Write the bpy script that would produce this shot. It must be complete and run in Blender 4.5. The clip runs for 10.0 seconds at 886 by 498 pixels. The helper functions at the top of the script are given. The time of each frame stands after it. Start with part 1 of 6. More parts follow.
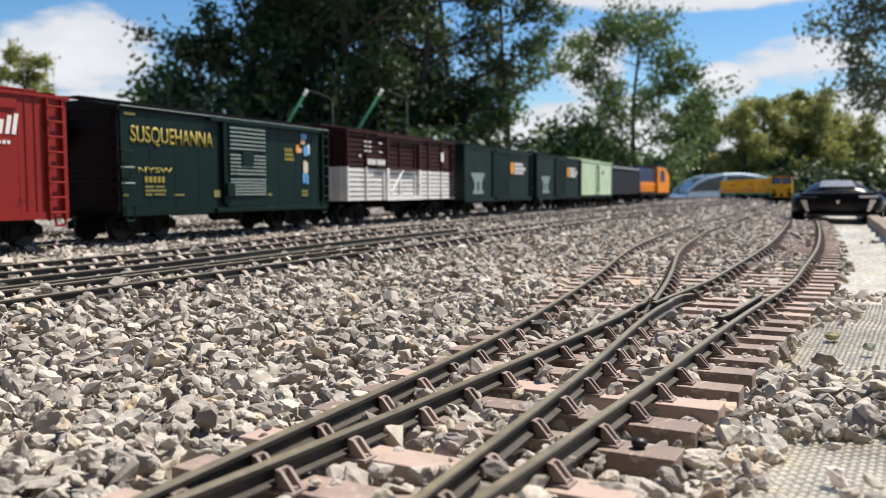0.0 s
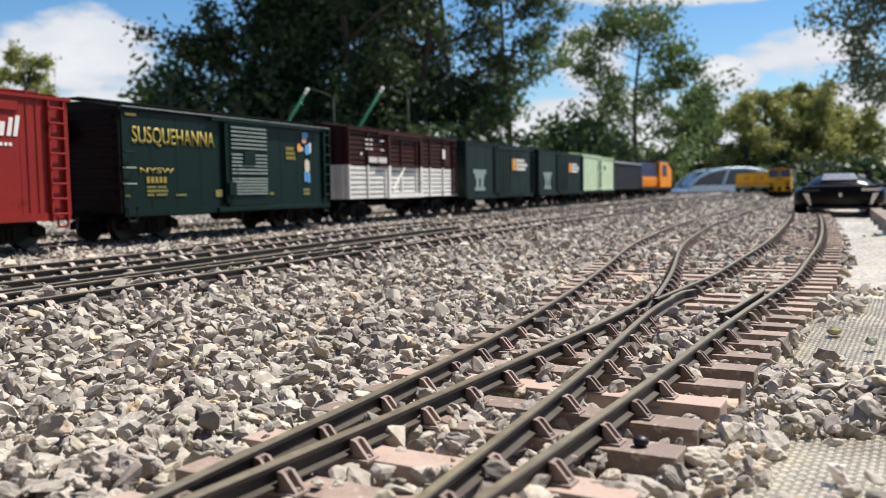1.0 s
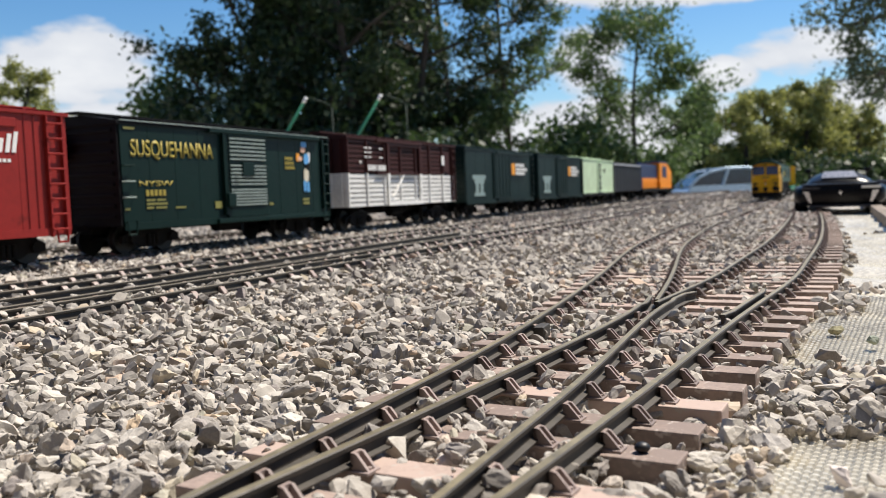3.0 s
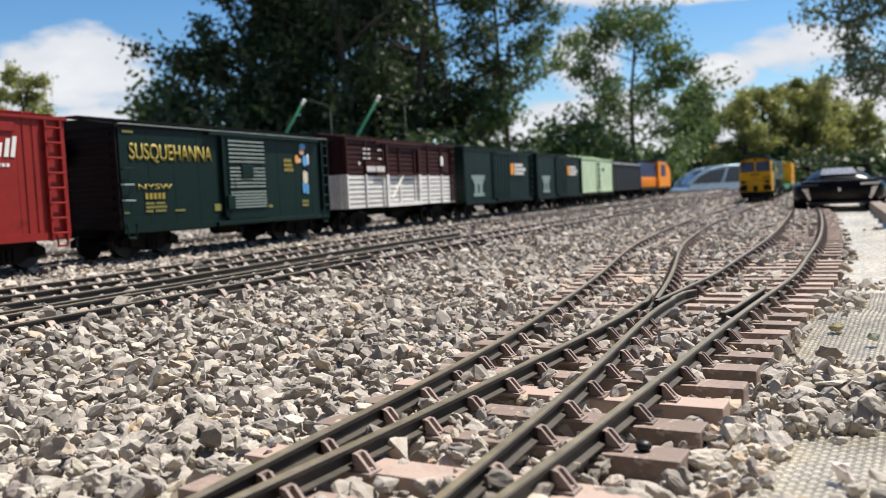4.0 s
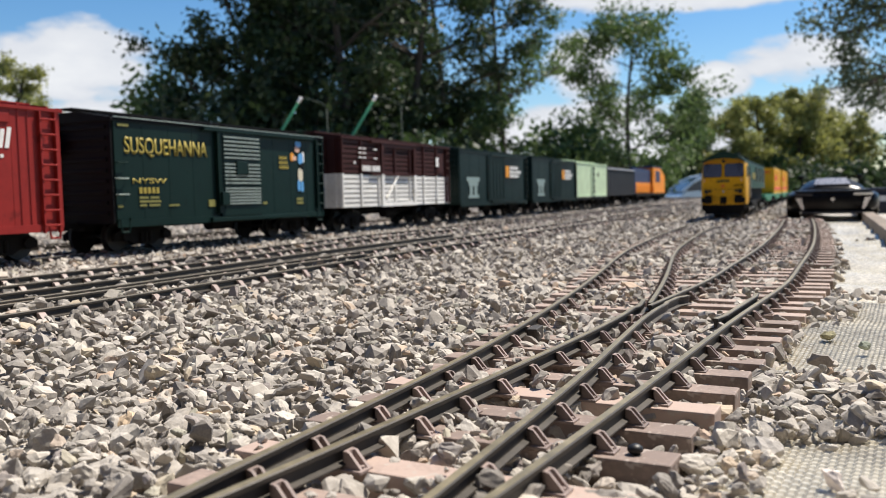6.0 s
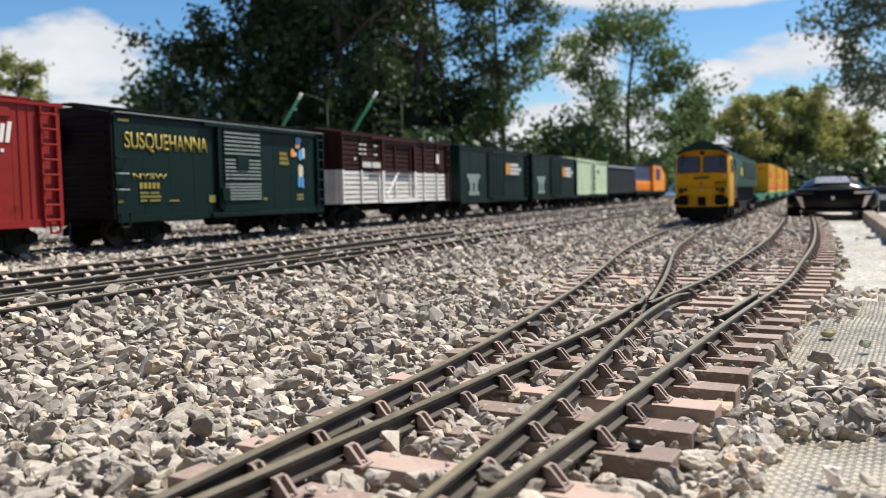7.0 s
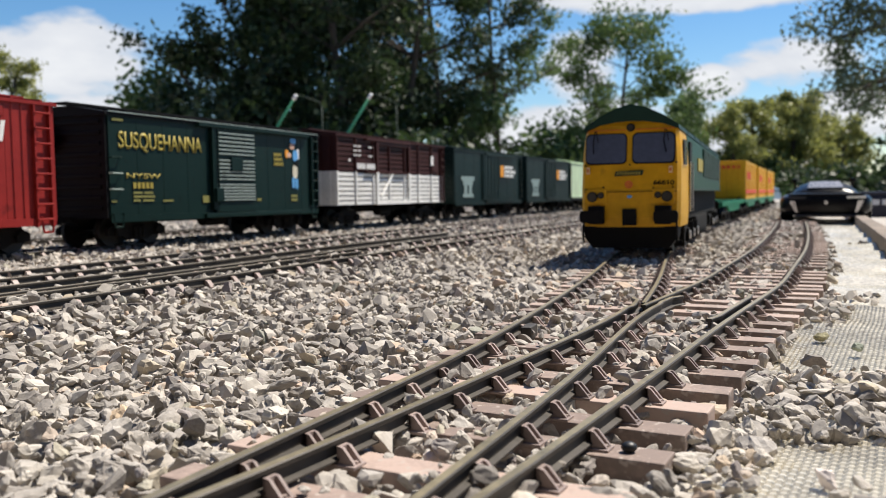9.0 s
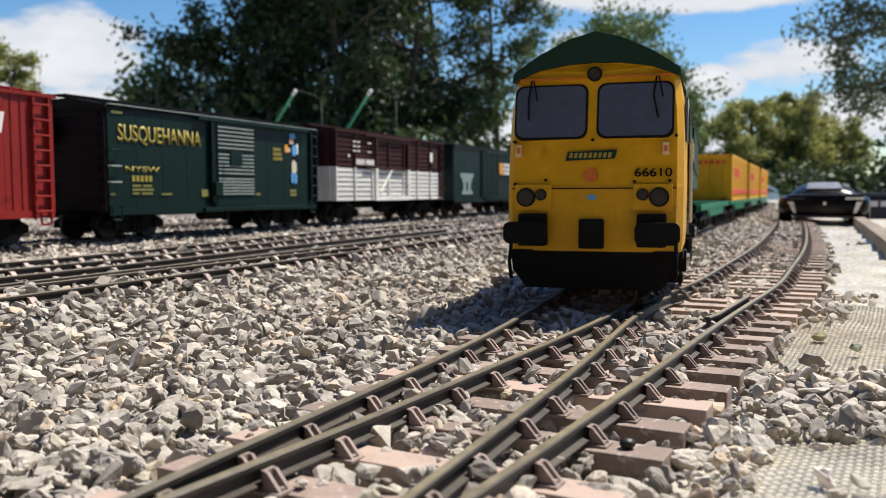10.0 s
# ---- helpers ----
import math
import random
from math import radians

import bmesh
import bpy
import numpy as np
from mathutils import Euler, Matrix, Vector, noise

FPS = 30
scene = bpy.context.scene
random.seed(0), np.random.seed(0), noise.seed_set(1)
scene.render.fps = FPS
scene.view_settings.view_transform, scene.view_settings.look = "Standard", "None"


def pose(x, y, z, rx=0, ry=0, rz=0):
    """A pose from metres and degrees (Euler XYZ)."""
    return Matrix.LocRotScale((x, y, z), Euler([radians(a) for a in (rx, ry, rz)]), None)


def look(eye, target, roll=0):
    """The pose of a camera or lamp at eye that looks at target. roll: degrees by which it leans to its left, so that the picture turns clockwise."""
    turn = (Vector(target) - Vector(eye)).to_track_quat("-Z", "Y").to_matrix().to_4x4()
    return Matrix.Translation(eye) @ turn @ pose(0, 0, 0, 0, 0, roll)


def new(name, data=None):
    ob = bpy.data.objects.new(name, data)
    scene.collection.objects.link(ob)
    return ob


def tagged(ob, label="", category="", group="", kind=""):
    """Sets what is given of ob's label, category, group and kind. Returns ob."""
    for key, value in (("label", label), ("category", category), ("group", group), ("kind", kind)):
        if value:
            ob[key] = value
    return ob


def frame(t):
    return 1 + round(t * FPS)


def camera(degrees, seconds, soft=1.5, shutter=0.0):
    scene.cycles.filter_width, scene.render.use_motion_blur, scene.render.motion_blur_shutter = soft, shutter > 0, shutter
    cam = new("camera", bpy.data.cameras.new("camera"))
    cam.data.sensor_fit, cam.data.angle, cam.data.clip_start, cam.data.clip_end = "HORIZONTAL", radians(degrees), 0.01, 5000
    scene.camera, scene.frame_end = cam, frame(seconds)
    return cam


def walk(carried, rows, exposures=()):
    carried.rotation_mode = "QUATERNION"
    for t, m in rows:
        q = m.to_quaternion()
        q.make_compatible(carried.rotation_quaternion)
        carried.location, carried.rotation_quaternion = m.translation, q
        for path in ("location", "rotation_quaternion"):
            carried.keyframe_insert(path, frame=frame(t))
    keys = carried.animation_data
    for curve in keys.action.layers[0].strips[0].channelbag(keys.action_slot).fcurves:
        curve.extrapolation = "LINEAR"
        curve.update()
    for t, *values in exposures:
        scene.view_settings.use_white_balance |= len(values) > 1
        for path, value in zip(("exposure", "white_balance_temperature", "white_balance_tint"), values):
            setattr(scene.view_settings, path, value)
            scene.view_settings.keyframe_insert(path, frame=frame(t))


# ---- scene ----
# ---------------------------------------------------------------- camera
EYES = [
    (0.0, -0.0000, 0.0000, 0.0685, -3.800, 0.400, -0.000),
    (0.5, 0.0005, 0.0003, 0.0691, -4.138, 0.893, 0.126),
    (1.0, 0.0006, -0.0003, 0.0694, -4.028, 0.974, 0.143),
    (1.5, 0.0013, -0.0005, 0.0699, -2.975, 1.617, 0.062),
    (2.0, 0.0017, 0.0007, 0.0701, -3.568, 2.017, 0.161),
    (2.5, 0.0018, 0.0001, 0.0703, -3.653, 2.010, 0.180),
    (4.0, 0.0018, 0.0000, 0.0702, -3.602, 2.752, 0.119),
    (4.5, 0.0022, 0.0000, 0.0713, -3.844, 2.274, -0.067),
    (5.0, 0.0017, -0.0001, 0.0701, -2.832, 2.328, -0.202),
    (5.5, 0.0013, 0.0001, 0.0697, -3.339, 1.694, -0.262),
    (7.0, 0.0008, 0.0003, 0.0692, -3.717, 1.210, -0.260),
    (7.5, 0.0003, 0.0007, 0.0686, -4.085, 0.723, -0.261),
    (8.0, 0.0013, 0.0002, 0.0696, -3.692, 1.475, -0.191),
    (8.5, 0.0008, 0.0001, 0.0691, -3.504, 0.923, -0.643),
    (9.0, 0.0006, 0.0005, 0.0689, -3.577, 0.817, -0.651),
    (9.5, 0.0002, 0.0006, 0.0683, -3.436, 0.324, -0.816),
    (10.0, 0.0001, 0.0009, 0.0682, -3.769, 0.190, -0.742),
]
cam = camera(55.0, 10.0, soft=0.8)
cam.data.dof.use_dof = True
cam.data.dof.focus_distance = 0.30
cam.data.dof.aperture_fstop = 26.0
walk(cam, [(t, pose(x, y, z, 90 + p, r, w)) for t, x, y, z, p, r, w in EYES])

# ---------------------------------------------------------------- light
SUN_EL, SUN_AZ = 60.0, 34.0  # degrees; azimuth from +x towards +y
sun = new("sun", bpy.data.lights.new("sun", "SUN"))
sun.data.energy, sun.data.angle, sun.data.color = 5.0, radians(0.55), (1.0, 0.925, 0.81)
ce = math.cos(radians(SUN_EL))
sdir = Vector((ce * math.cos(radians(SUN_AZ)), ce * math.sin(radians(SUN_AZ)), math.sin(radians(SUN_EL))))
sun.matrix_basis = look((0, 0, 30), Vector((0, 0, 30)) - sdir)

world = bpy.data.worlds.new("sky")
scene.world = world
world.use_nodes = True
wn, wl = world.node_tree.nodes, world.node_tree.links
wn.clear()
out = wn.new("ShaderNodeOutputWorld")
back = wn.new("ShaderNodeBackground")
back.inputs["Strength"].default_value = 0.065
sky = wn.new("ShaderNodeTexSky")
sky.sky_type, sky.sun_disc = "NISHITA", False
sky.sun_elevation, sky.sun_rotation = radians(SUN_EL), radians(90 - SUN_AZ)
sky.air_density, sky.dust_density, sky.ozone_density = 1.0, 0.25, 3.5


coord = wn.new("ShaderNodeTexCoord")


def wmath(op, a, b=None, clamp=False):
    n = wn.new("ShaderNodeMath")
    n.operation, n.use_clamp = op, clamp
    for i, v in enumerate((a, b)):
        if v is None:
            continue
        if isinstance(v, (int, float)):
            n.inputs[i].default_value = v
        else:
            wl.new(v, n.inputs[i])
    return n.outputs[0]


sep = wn.new("ShaderNodeSeparateXYZ")
wl.new(coord.outputs["Generated"], sep.inputs[0])
flatten = wn.new("ShaderNodeMapping")
flatten.inputs["Scale"].default_value = (1.0, 1.0, 2.6)
wl.new(coord.outputs["Generated"], flatten.inputs["Vector"])
puff = wn.new("ShaderNodeTexNoise")
puff.inputs["Scale"].default_value, puff.inputs["Detail"].default_value, puff.inputs["Roughness"].default_value = 7.0, 8.0, 0.55
wl.new(flatten.outputs["Vector"], puff.inputs["Vector"])
broad = wn.new("ShaderNodeTexNoise")
broad.inputs["Scale"].default_value, broad.inputs["Detail"].default_value = 2.3, 2.0
wl.new(flatten.outputs["Vector"], broad.inputs["Vector"])
# cumulus heaps: middle (right, up), half width, half height
HEAPS = [(-0.46, 0.16, 0.16, 0.055), (-0.42, 0.10, 0.17, 0.03), (-0.62, 0.17, 0.16, 0.06), (0.16, 0.15, 0.05, 0.04),
         (0.415, 0.152, 0.085, 0.030), (0.33, 0.128, 0.045, 0.024), (0.26, 0.222, 0.20, 0.016), (0.24, 0.06, 0.16, 0.05),
         (0.5, 0.09, 0.10, 0.03), (0.10, 0.07, 0.10, 0.035), (-0.1, 0.30, 0.3, 0.03)]
cloud = None
for cx, cy, rw, rh in HEAPS:
    ix = wmath("DIVIDE", sep.outputs[0], wmath("MAXIMUM", sep.outputs[1], 0.05))
    iz = wmath("DIVIDE", sep.outputs[2], wmath("MAXIMUM", sep.outputs[1], 0.05))
    dx = wmath("DIVIDE", wmath("SUBTRACT", ix, cx), rw)
    dz = wmath("DIVIDE", wmath("SUBTRACT", iz, cy), rh)
    r2 = wmath("ADD", wmath("MULTIPLY", dx, dx), wmath("MULTIPLY", dz, dz))
    heap = wmath("SUBTRACT", 1.0, r2)
    cloud = heap if cloud is None else wmath("MAXIMUM", cloud, heap)
cloud = wmath("MAXIMUM", cloud, -1.6)
mass = wmath("ADD", wmath("MULTIPLY", cloud, 0.62), wmath("MULTIPLY", wmath("SUBTRACT", puff.outputs[0], 0.50), 2.6))
other = wmath("MULTIPLY", wmath("SUBTRACT", broad.outputs[0], 0.64), 5.0)
mass = wmath("MAXIMUM", mass, wmath("MULTIPLY", other, wmath("LESS_THAN", sep.outputs[1], 0.55)))
cover = wmath("MULTIPLY", mass, 2.9, True)
shade = wn.new("ShaderNodeMix")
shade.data_type = "RGBA"
shade.inputs["A"].default_value = (6.0, 6.4, 7.2, 1)
shade.inputs["B"].default_value = (9.2, 9.3, 9.4, 1)
wl.new(wmath("MULTIPLY", mass, 0.9, True), shade.inputs["Factor"])
mixc = wn.new("ShaderNodeMix")
mixc.data_type = "RGBA"
wl.new(cover, mixc.inputs["Factor"])
deep = wn.new("ShaderNodeHueSaturation")
deep.inputs["Saturation"].default_value, deep.inputs["Value"].default_value = 1.27, 1.2
wl.new(sky.outputs[0], deep.inputs["Color"])
wl.new(deep.outputs[0], mixc.inputs["A"])
wl.new(shade.outputs["Result"], mixc.inputs["B"])
wl.new(mixc.outputs["Result"], back.inputs["Color"])
wl.new(back.outputs[0], out.inputs["Surface"])
scene.view_settings.exposure = 0.70


# ---------------------------------------------------------------- materials
def material(name, base, rough=0.6, metal=0.0, vary=0.15, scale=30.0, bump=0.0, bump_scale=None, second=None,
             island=False, by_object=False, speck=None, coat=0.0, ior=1.45):
    """Principled surface with colour variation at two scales, optional relief and speckle."""
    m = bpy.data.materials.new(name)
    m.use_nodes = True
    n, l = m.node_tree.nodes, m.node_tree.links
    b = n["Principled BSDF"]
    b.inputs["Roughness"].default_value, b.inputs["Metallic"].default_value = rough, metal
    b.inputs["Coat Weight"].default_value = coat
    b.inputs["IOR"].default_value = ior
    tc = n.new("ShaderNodeTexCoord")

    def tex(s, detail=4.0):
        t = n.new("ShaderNodeTexNoise")
        t.inputs["Scale"].default_value, t.inputs["Detail"].default_value = s, detail
        l.new(tc.outputs["Object"], t.inputs["Vector"])
        return t

    coarse, fine = tex(scale, 3.0), tex(scale * 7.3, 5.0)
    second = second or tuple(min(1, c * (1 + 1.6 * vary)) for c in base)
    ramp = n.new("ShaderNodeValToRGB")
    ramp.color_ramp.elements[0].position, ramp.color_ramp.elements[1].position = 0.3, 0.7
    ramp.color_ramp.elements[0].color = (*[c * (1 - vary) for c in base], 1)
    ramp.color_ramp.elements[1].color = (*second, 1)
    add = n.new("ShaderNodeMath")
    add.operation = "MULTIPLY_ADD"
    add.inputs[1].default_value = 0.45
    l.new(fine.outputs[0], add.inputs[0])
    half = n.new("ShaderNodeMath")
    half.operation = "MULTIPLY"
    half.inputs[1].default_value = 0.55
    l.new(coarse.outputs[0], half.inputs[0])
    l.new(half.outputs[0], add.inputs[2])
    factor = add.outputs[0]
    if island or by_object:
        src = n.new("ShaderNodeNewGeometry").outputs["Random Per Island"] if island else n.new("ShaderNodeObjectInfo").outputs["Random"]
        sh = n.new("ShaderNodeMath")
        sh.operation = "MULTIPLY_ADD"
        sh.inputs[1].default_value = 0.5
        l.new(src, sh.inputs[0])
        ofs = n.new("ShaderNodeMath")
        ofs.operation = "SUBTRACT"
        ofs.inputs[1].default_value = 0.25
        l.new(factor, ofs.inputs[0])
        l.new(ofs.outputs[0], sh.inputs[2])
        factor = sh.outputs[0]
    l.new(factor, ramp.inputs["Fac"])
    colour = ramp.outputs["Color"]
    if speck:
        sp = tex(speck[1], 2.0)
        r2 = n.new("ShaderNodeValToRGB")
        r2.color_ramp.elements[0].position, r2.color_ramp.elements[1].position = speck[2], speck[2] + 0.08
        l.new(sp.outputs[0], r2.inputs["Fac"])
        mx = n.new("ShaderNodeMix")
        mx.data_type = "RGBA"
        l.new(r2.outputs["Color"], mx.inputs["Factor"])
        l.new(colour, mx.inputs["A"])
        mx.inputs["B"].default_value = (*speck[0], 1)
        colour = mx.outputs["Result"]
    l.new(colour, b.inputs["Base Color"])
    if rough < 0.9:
        rr = n.new("ShaderNodeMapRange")
        rr.inputs["To Min"].default_value, rr.inputs["To Max"].default_value = max(0.03, rough - 0.12), min(1, rough + 0.12)
        l.new(fine.outputs[0], rr.inputs["Value"])
        l.new(rr.outputs[0], b.inputs["Roughness"])
    if bump:
        bt = tex(bump_scale or scale * 5, 6.0)
        bn = n.new("ShaderNodeBump")
        bn.inputs["Strength"].default_value = bump
        bn.inputs["Distance"].default_value = 0.15 / (bump_scale or scale * 5)
        l.new(bt.outputs[0], bn.inputs["Height"])
        l.new(bn.outputs["Normal"], b.inputs["Normal"])
    return m


def stone_material():
    """Crushed limestone: greys with some tan and pink pieces, a colour for each piece."""
    m = material("crushed_stone", (0.300, 0.268, 0.230), 0.9, 0, 0.50, 260, 1.0, 420, second=(0.53, 0.478, 0.410))
    n, l = m.node_tree.nodes, m.node_tree.links
    b = n["Principled BSDF"]
    geo = n.new("ShaderNodeNewGeometry")
    ramp = n.new("ShaderNodeValToRGB")
    cr = ramp.color_ramp
    cr.interpolation = "LINEAR"
    stops = [(0.0, (0.11, 0.10, 0.096)), (0.20, (0.225, 0.205, 0.19)), (0.42, (0.39, 0.358, 0.325)), (0.66, (0.49, 0.448, 0.395)),
             (0.80, (0.56, 0.515, 0.455)), (0.835, (0.50, 0.34, 0.24)), (0.865, (0.54, 0.44, 0.31)), (0.89, (0.24, 0.255, 0.205)), (0.915, (0.20, 0.16, 0.165)), (0.945, (0.36, 0.335, 0.315)), (1.0, (0.63, 0.58, 0.505))]
    cr.elements[0].position, cr.elements[0].color = stops[0][0], (*stops[0][1], 1)
    cr.elements[1].position, cr.elements[1].color = stops[-1][0], (*stops[-1][1], 1)
    for p, c in stops[1:-1]:
        e = cr.elements.new(p)
        e.color = (*c, 1)
    l.new(geo.outputs["Random Per Island"], ramp.inputs["Fac"])
    old = b.inputs["Base Color"].links[0].from_socket
    mx = n.new("ShaderNodeMix")
    mx.data_type = "RGBA"
    mx.inputs["Factor"].default_value = 0.62
    l.new(old, mx.inputs["A"])
    l.new(ramp.outputs["Color"], mx.inputs["B"])
    l.new(mx.outputs["Result"], b.inputs["Base Color"])
    return m


STONE = stone_material()
GRIT = material("grit", (0.33, 0.30, 0.265), 0.95, 0, 0.35, 60, 1.0, 220, speck=((0.45, 0.43, 0.40), 260, 0.55))
RAIL = material("weathered_rail", (0.046, 0.039, 0.032), 0.55, 0.25, 0.3, 60, 0.15, 900)
RAIL_TOP = material("bright_railhead", (0.24, 0.20, 0.125), 0.42, 0.5, 0.25, 40, 0.1, 800)
SLEEPER = material("brown_sleeper", (0.275, 0.205, 0.172), 0.7, 0, 0.28, 90, 0.3, 800, by_object=True, speck=((0.38, 0.32, 0.275), 300, 0.6))
CHAIR = material("brown_chair", (0.24, 0.185, 0.165), 0.5, 0, 0.2, 200, 0.2, 1500, by_object=True)
SLEEPER_DARK = material("dark_sleeper", (0.10, 0.085, 0.075), 0.75, 0, 0.25, 90, 0.3, 800)


# ---------------------------------------------------------------- building helpers
def part(name, bm, mat, parent=None, label="", smooth=False):
    me = bpy.data.meshes.new(name)
    bm.to_mesh(me)
    bm.free()
    for m in mat if isinstance(mat, (list, tuple)) else (mat,):
        me.materials.append(m)
    if smooth:
        me.polygons.foreach_set("use_smooth", [True] * len(me.polygons))
    ob = new(name, me)
    if parent:
        ob.parent = parent
    return tagged(ob, label)


def thing(name, label, category, m=None, group="", kind=""):
    ob = new(name)
    ob.empty_display_size = 0.02
    if m is not None:
        ob.matrix_basis = m
    return tagged(ob, label, category, group, kind)


def box(bm, x0, x1, y0, y1, z0, z1, bevel=0.0, mat=0, m=None):
    """A block between two corners, with its edges rounded off."""
    made = bmesh.ops.create_cube(bm, size=1.0)["verts"]
    bmesh.ops.transform(bm, verts=made, matrix=Matrix.Translation(((x0 + x1) / 2, (y0 + y1) / 2, (z0 + z1) / 2)) @ Matrix.Diagonal((x1 - x0, y1 - y0, z1 - z0, 1)))
    if bevel:
        r = bmesh.ops.bevel(bm, geom=list({e for v in made for e in v.link_edges}), offset=bevel, segments=2, affect="EDGES", profile=0.6)
        made = list({v for f in r["faces"] for v in f.verts})
    if m is not None:
        bmesh.ops.transform(bm, verts=made, matrix=m)
    if mat:
        for f in {f for v in made for f in v.link_faces}:
            f.material_index = mat
    return made


def rod(bm, a, b, r, n=8, r2=None, mat=0):
    """A round bar from a to b."""
    a, b = Vector(a), Vector(b)
    d = b - a
    made = bmesh.ops.create_cone(bm, cap_ends=True, segments=n, radius1=r, radius2=r if r2 is None else r2, depth=d.length)["verts"]
    bmesh.ops.transform(bm, verts=made, matrix=Matrix.Translation((a + b) / 2) @ d.to_track_quat("Z", "Y").to_matrix().to_4x4())
    if mat:
        for f in {f for v in made for f in v.link_faces}:
            f.material_index = mat
    return made


def bent(bm, points, r, n=6, mat=0):
    for a, b in zip(points[:-1], points[1:]):
        rod(bm, a, b, r, n, mat=mat)


def prism(bm, outline, y0, y1, mat=0, axis="y"):
    """An outline of (across, up) pairs drawn out along an axis."""
    def at(u, v, w):
        return (u, w, v) if axis == "y" else (w, u, v)
    lo = [bm.verts.new(at(u, v, y0)) for u, v in outline]
    hi = [bm.verts.new(at(u, v, y1)) for u, v in outline]
    k = len(outline)
    fs = [bm.faces.new([lo[i], lo[(i + 1) % k], hi[(i + 1) % k], hi[i]]) for i in range(k)]
    fs += [bm.faces.new(lo[::-1]), bm.faces.new(hi)]
    for f in fs:
        f.material_index = mat
    bmesh.ops.recalc_face_normals(bm, faces=fs)
    return lo + hi


# ---------------------------------------------------------------- lines in the plan
def spline(points, step=0.008):
    """A smooth line through points of the plan, resampled at an even step."""
    p = np.array(points, float)
    p = np.vstack([2 * p[0] - p[1], p, 2 * p[-1] - p[-2]])
    out = []
    for i in range(1, len(p) - 2):
        a, b, c, d = p[i - 1:i + 3]
        n = max(2, int(np.linalg.norm(c - b) / 0.004))
        for t in np.linspace(0, 1, n, endpoint=False):
            out.append(0.5 * (2 * b + (c - a) * t + (2 * a - 5 * b + 4 * c - d) * t * t + (3 * b - a - 3 * c + d) * t ** 3))
    out.append(p[-2])
    out = np.array(out)
    for _ in range(2):  # even out the joints
        k = np.ones(25) / 25
        pad = np.vstack([np.repeat(out[:1], 12, 0), out, np.repeat(out[-1:], 12, 0)])
        sm = np.column_stack([np.convolve(pad[:, j], k, "valid") for j in range(out.shape[1])])
        sm[:12], sm[-12:] = out[:12], out[-12:]
        out = sm
    s = np.r_[0, np.cumsum(np.linalg.norm(np.diff(out[:, :2], axis=0), axis=1))]
    e = np.arange(0, s[-1], step)
    return np.column_stack([np.interp(e, s, out[:, j]) for j in range(out.shape[1])])


def normals(line):
    d = np.gradient(line[:, :2], axis=0)
    d /= np.linalg.norm(d, axis=1)[:, None]
    return np.column_stack([d[:, 1], -d[:, 0]])  # to the right of the way


def offset(line, by):
    o = line.copy()
    o[:, :2] += normals(line) * by
    return o


RAIL_SECTION = [(u * 0.70, v * 0.56) for u, v in [(-0.0030, -0.0083), (0.0030, -0.0083), (0.0030, -0.0076), (0.0008, -0.0068), (0.0007, -0.0030), (0.0017, -0.0022),
                (0.0018, -0.0005), (0.0013, 0.0), (-0.0013, 0.0), (-0.0018, -0.0005), (-0.0017, -0.0022), (-0.0007, -0.0030), (-0.0008, -0.0068), (-0.0030, -0.0076)]]


def rail(line, parent, name="rail", top=0.016, label=""):
    """A rail of true section along a line whose heights may vary."""
    keep = [i for i in range(len(line)) if line[i, 1] < 0.9 or i % 4 == 0 or i == len(line) - 1]
    nrm = normals(line)[keep]
    line = line[keep]
    k = len(RAIL_SECTION)
    vs, fs, mats = [], [], []
    for (x, y, *z), (nx, ny) in zip(line, nrm):
        zz = top + (z[0] if z else 0)
        vs += [(x + nx * u, y + ny * u, zz + v) for u, v in RAIL_SECTION]
    for i in range(len(line) - 1):
        for j in range(k):
            fs.append((i * k + j, i * k + (j + 1) % k, (i + 1) * k + (j + 1) % k, (i + 1) * k + j))
            mats.append(1 if j == 7 else 0)
    fs += [tuple(range(k)), tuple(range((len(line) - 1) * k, len(line) * k))[::-1]]
    mats += [0, 0]
    me = bpy.data.meshes.new(name)
    me.from_pydata(vs, [], fs)
    me.materials.append(RAIL)
    me.materials.append(RAIL_TOP)
    me.polygons.foreach_set("material_index", mats)
    me.update()
    ob = new(name, me)
    ob.parent = parent
    return tagged(ob, label)


def chair_mesh():
    """Cast rail chair: a base plate with a ribbed buttress on both sides of the rail."""
    bm = bmesh.new()
    box(bm, -0.0078, 0.0078, -0.0027, 0.0027, -0.0106, -0.0092, 0.0003)
    for s in (-1, 1):
        for y in (-0.0017, 0.0011):
            v = prism(bm, [(s * 0.0013, -0.0092), (s * 0.0072, -0.0092), (s * 0.0066, -0.0082), (s * 0.0032, -0.0030), (s * 0.0014, -0.0026)], y, y + 0.0009)
        box(bm, min(s * 0.0012, s * 0.0024), max(s * 0.0012, s * 0.0024), -0.0017, 0.0020, -0.0090, -0.0026, 0.0002)
        rod(bm, (s * 0.0062, 0, -0.0095), (s * 0.0062, 0, -0.0082), 0.0008, 6)
    bmesh.ops.scale(bm, verts=bm.verts, vec=(0.78, 0.95, 0.58))
    me = bpy.data.meshes.new("chair")
    bm.to_mesh(me)
    bm.free()
    me.materials.append(CHAIR)
    return me


CHAIR_MESH = chair_mesh()


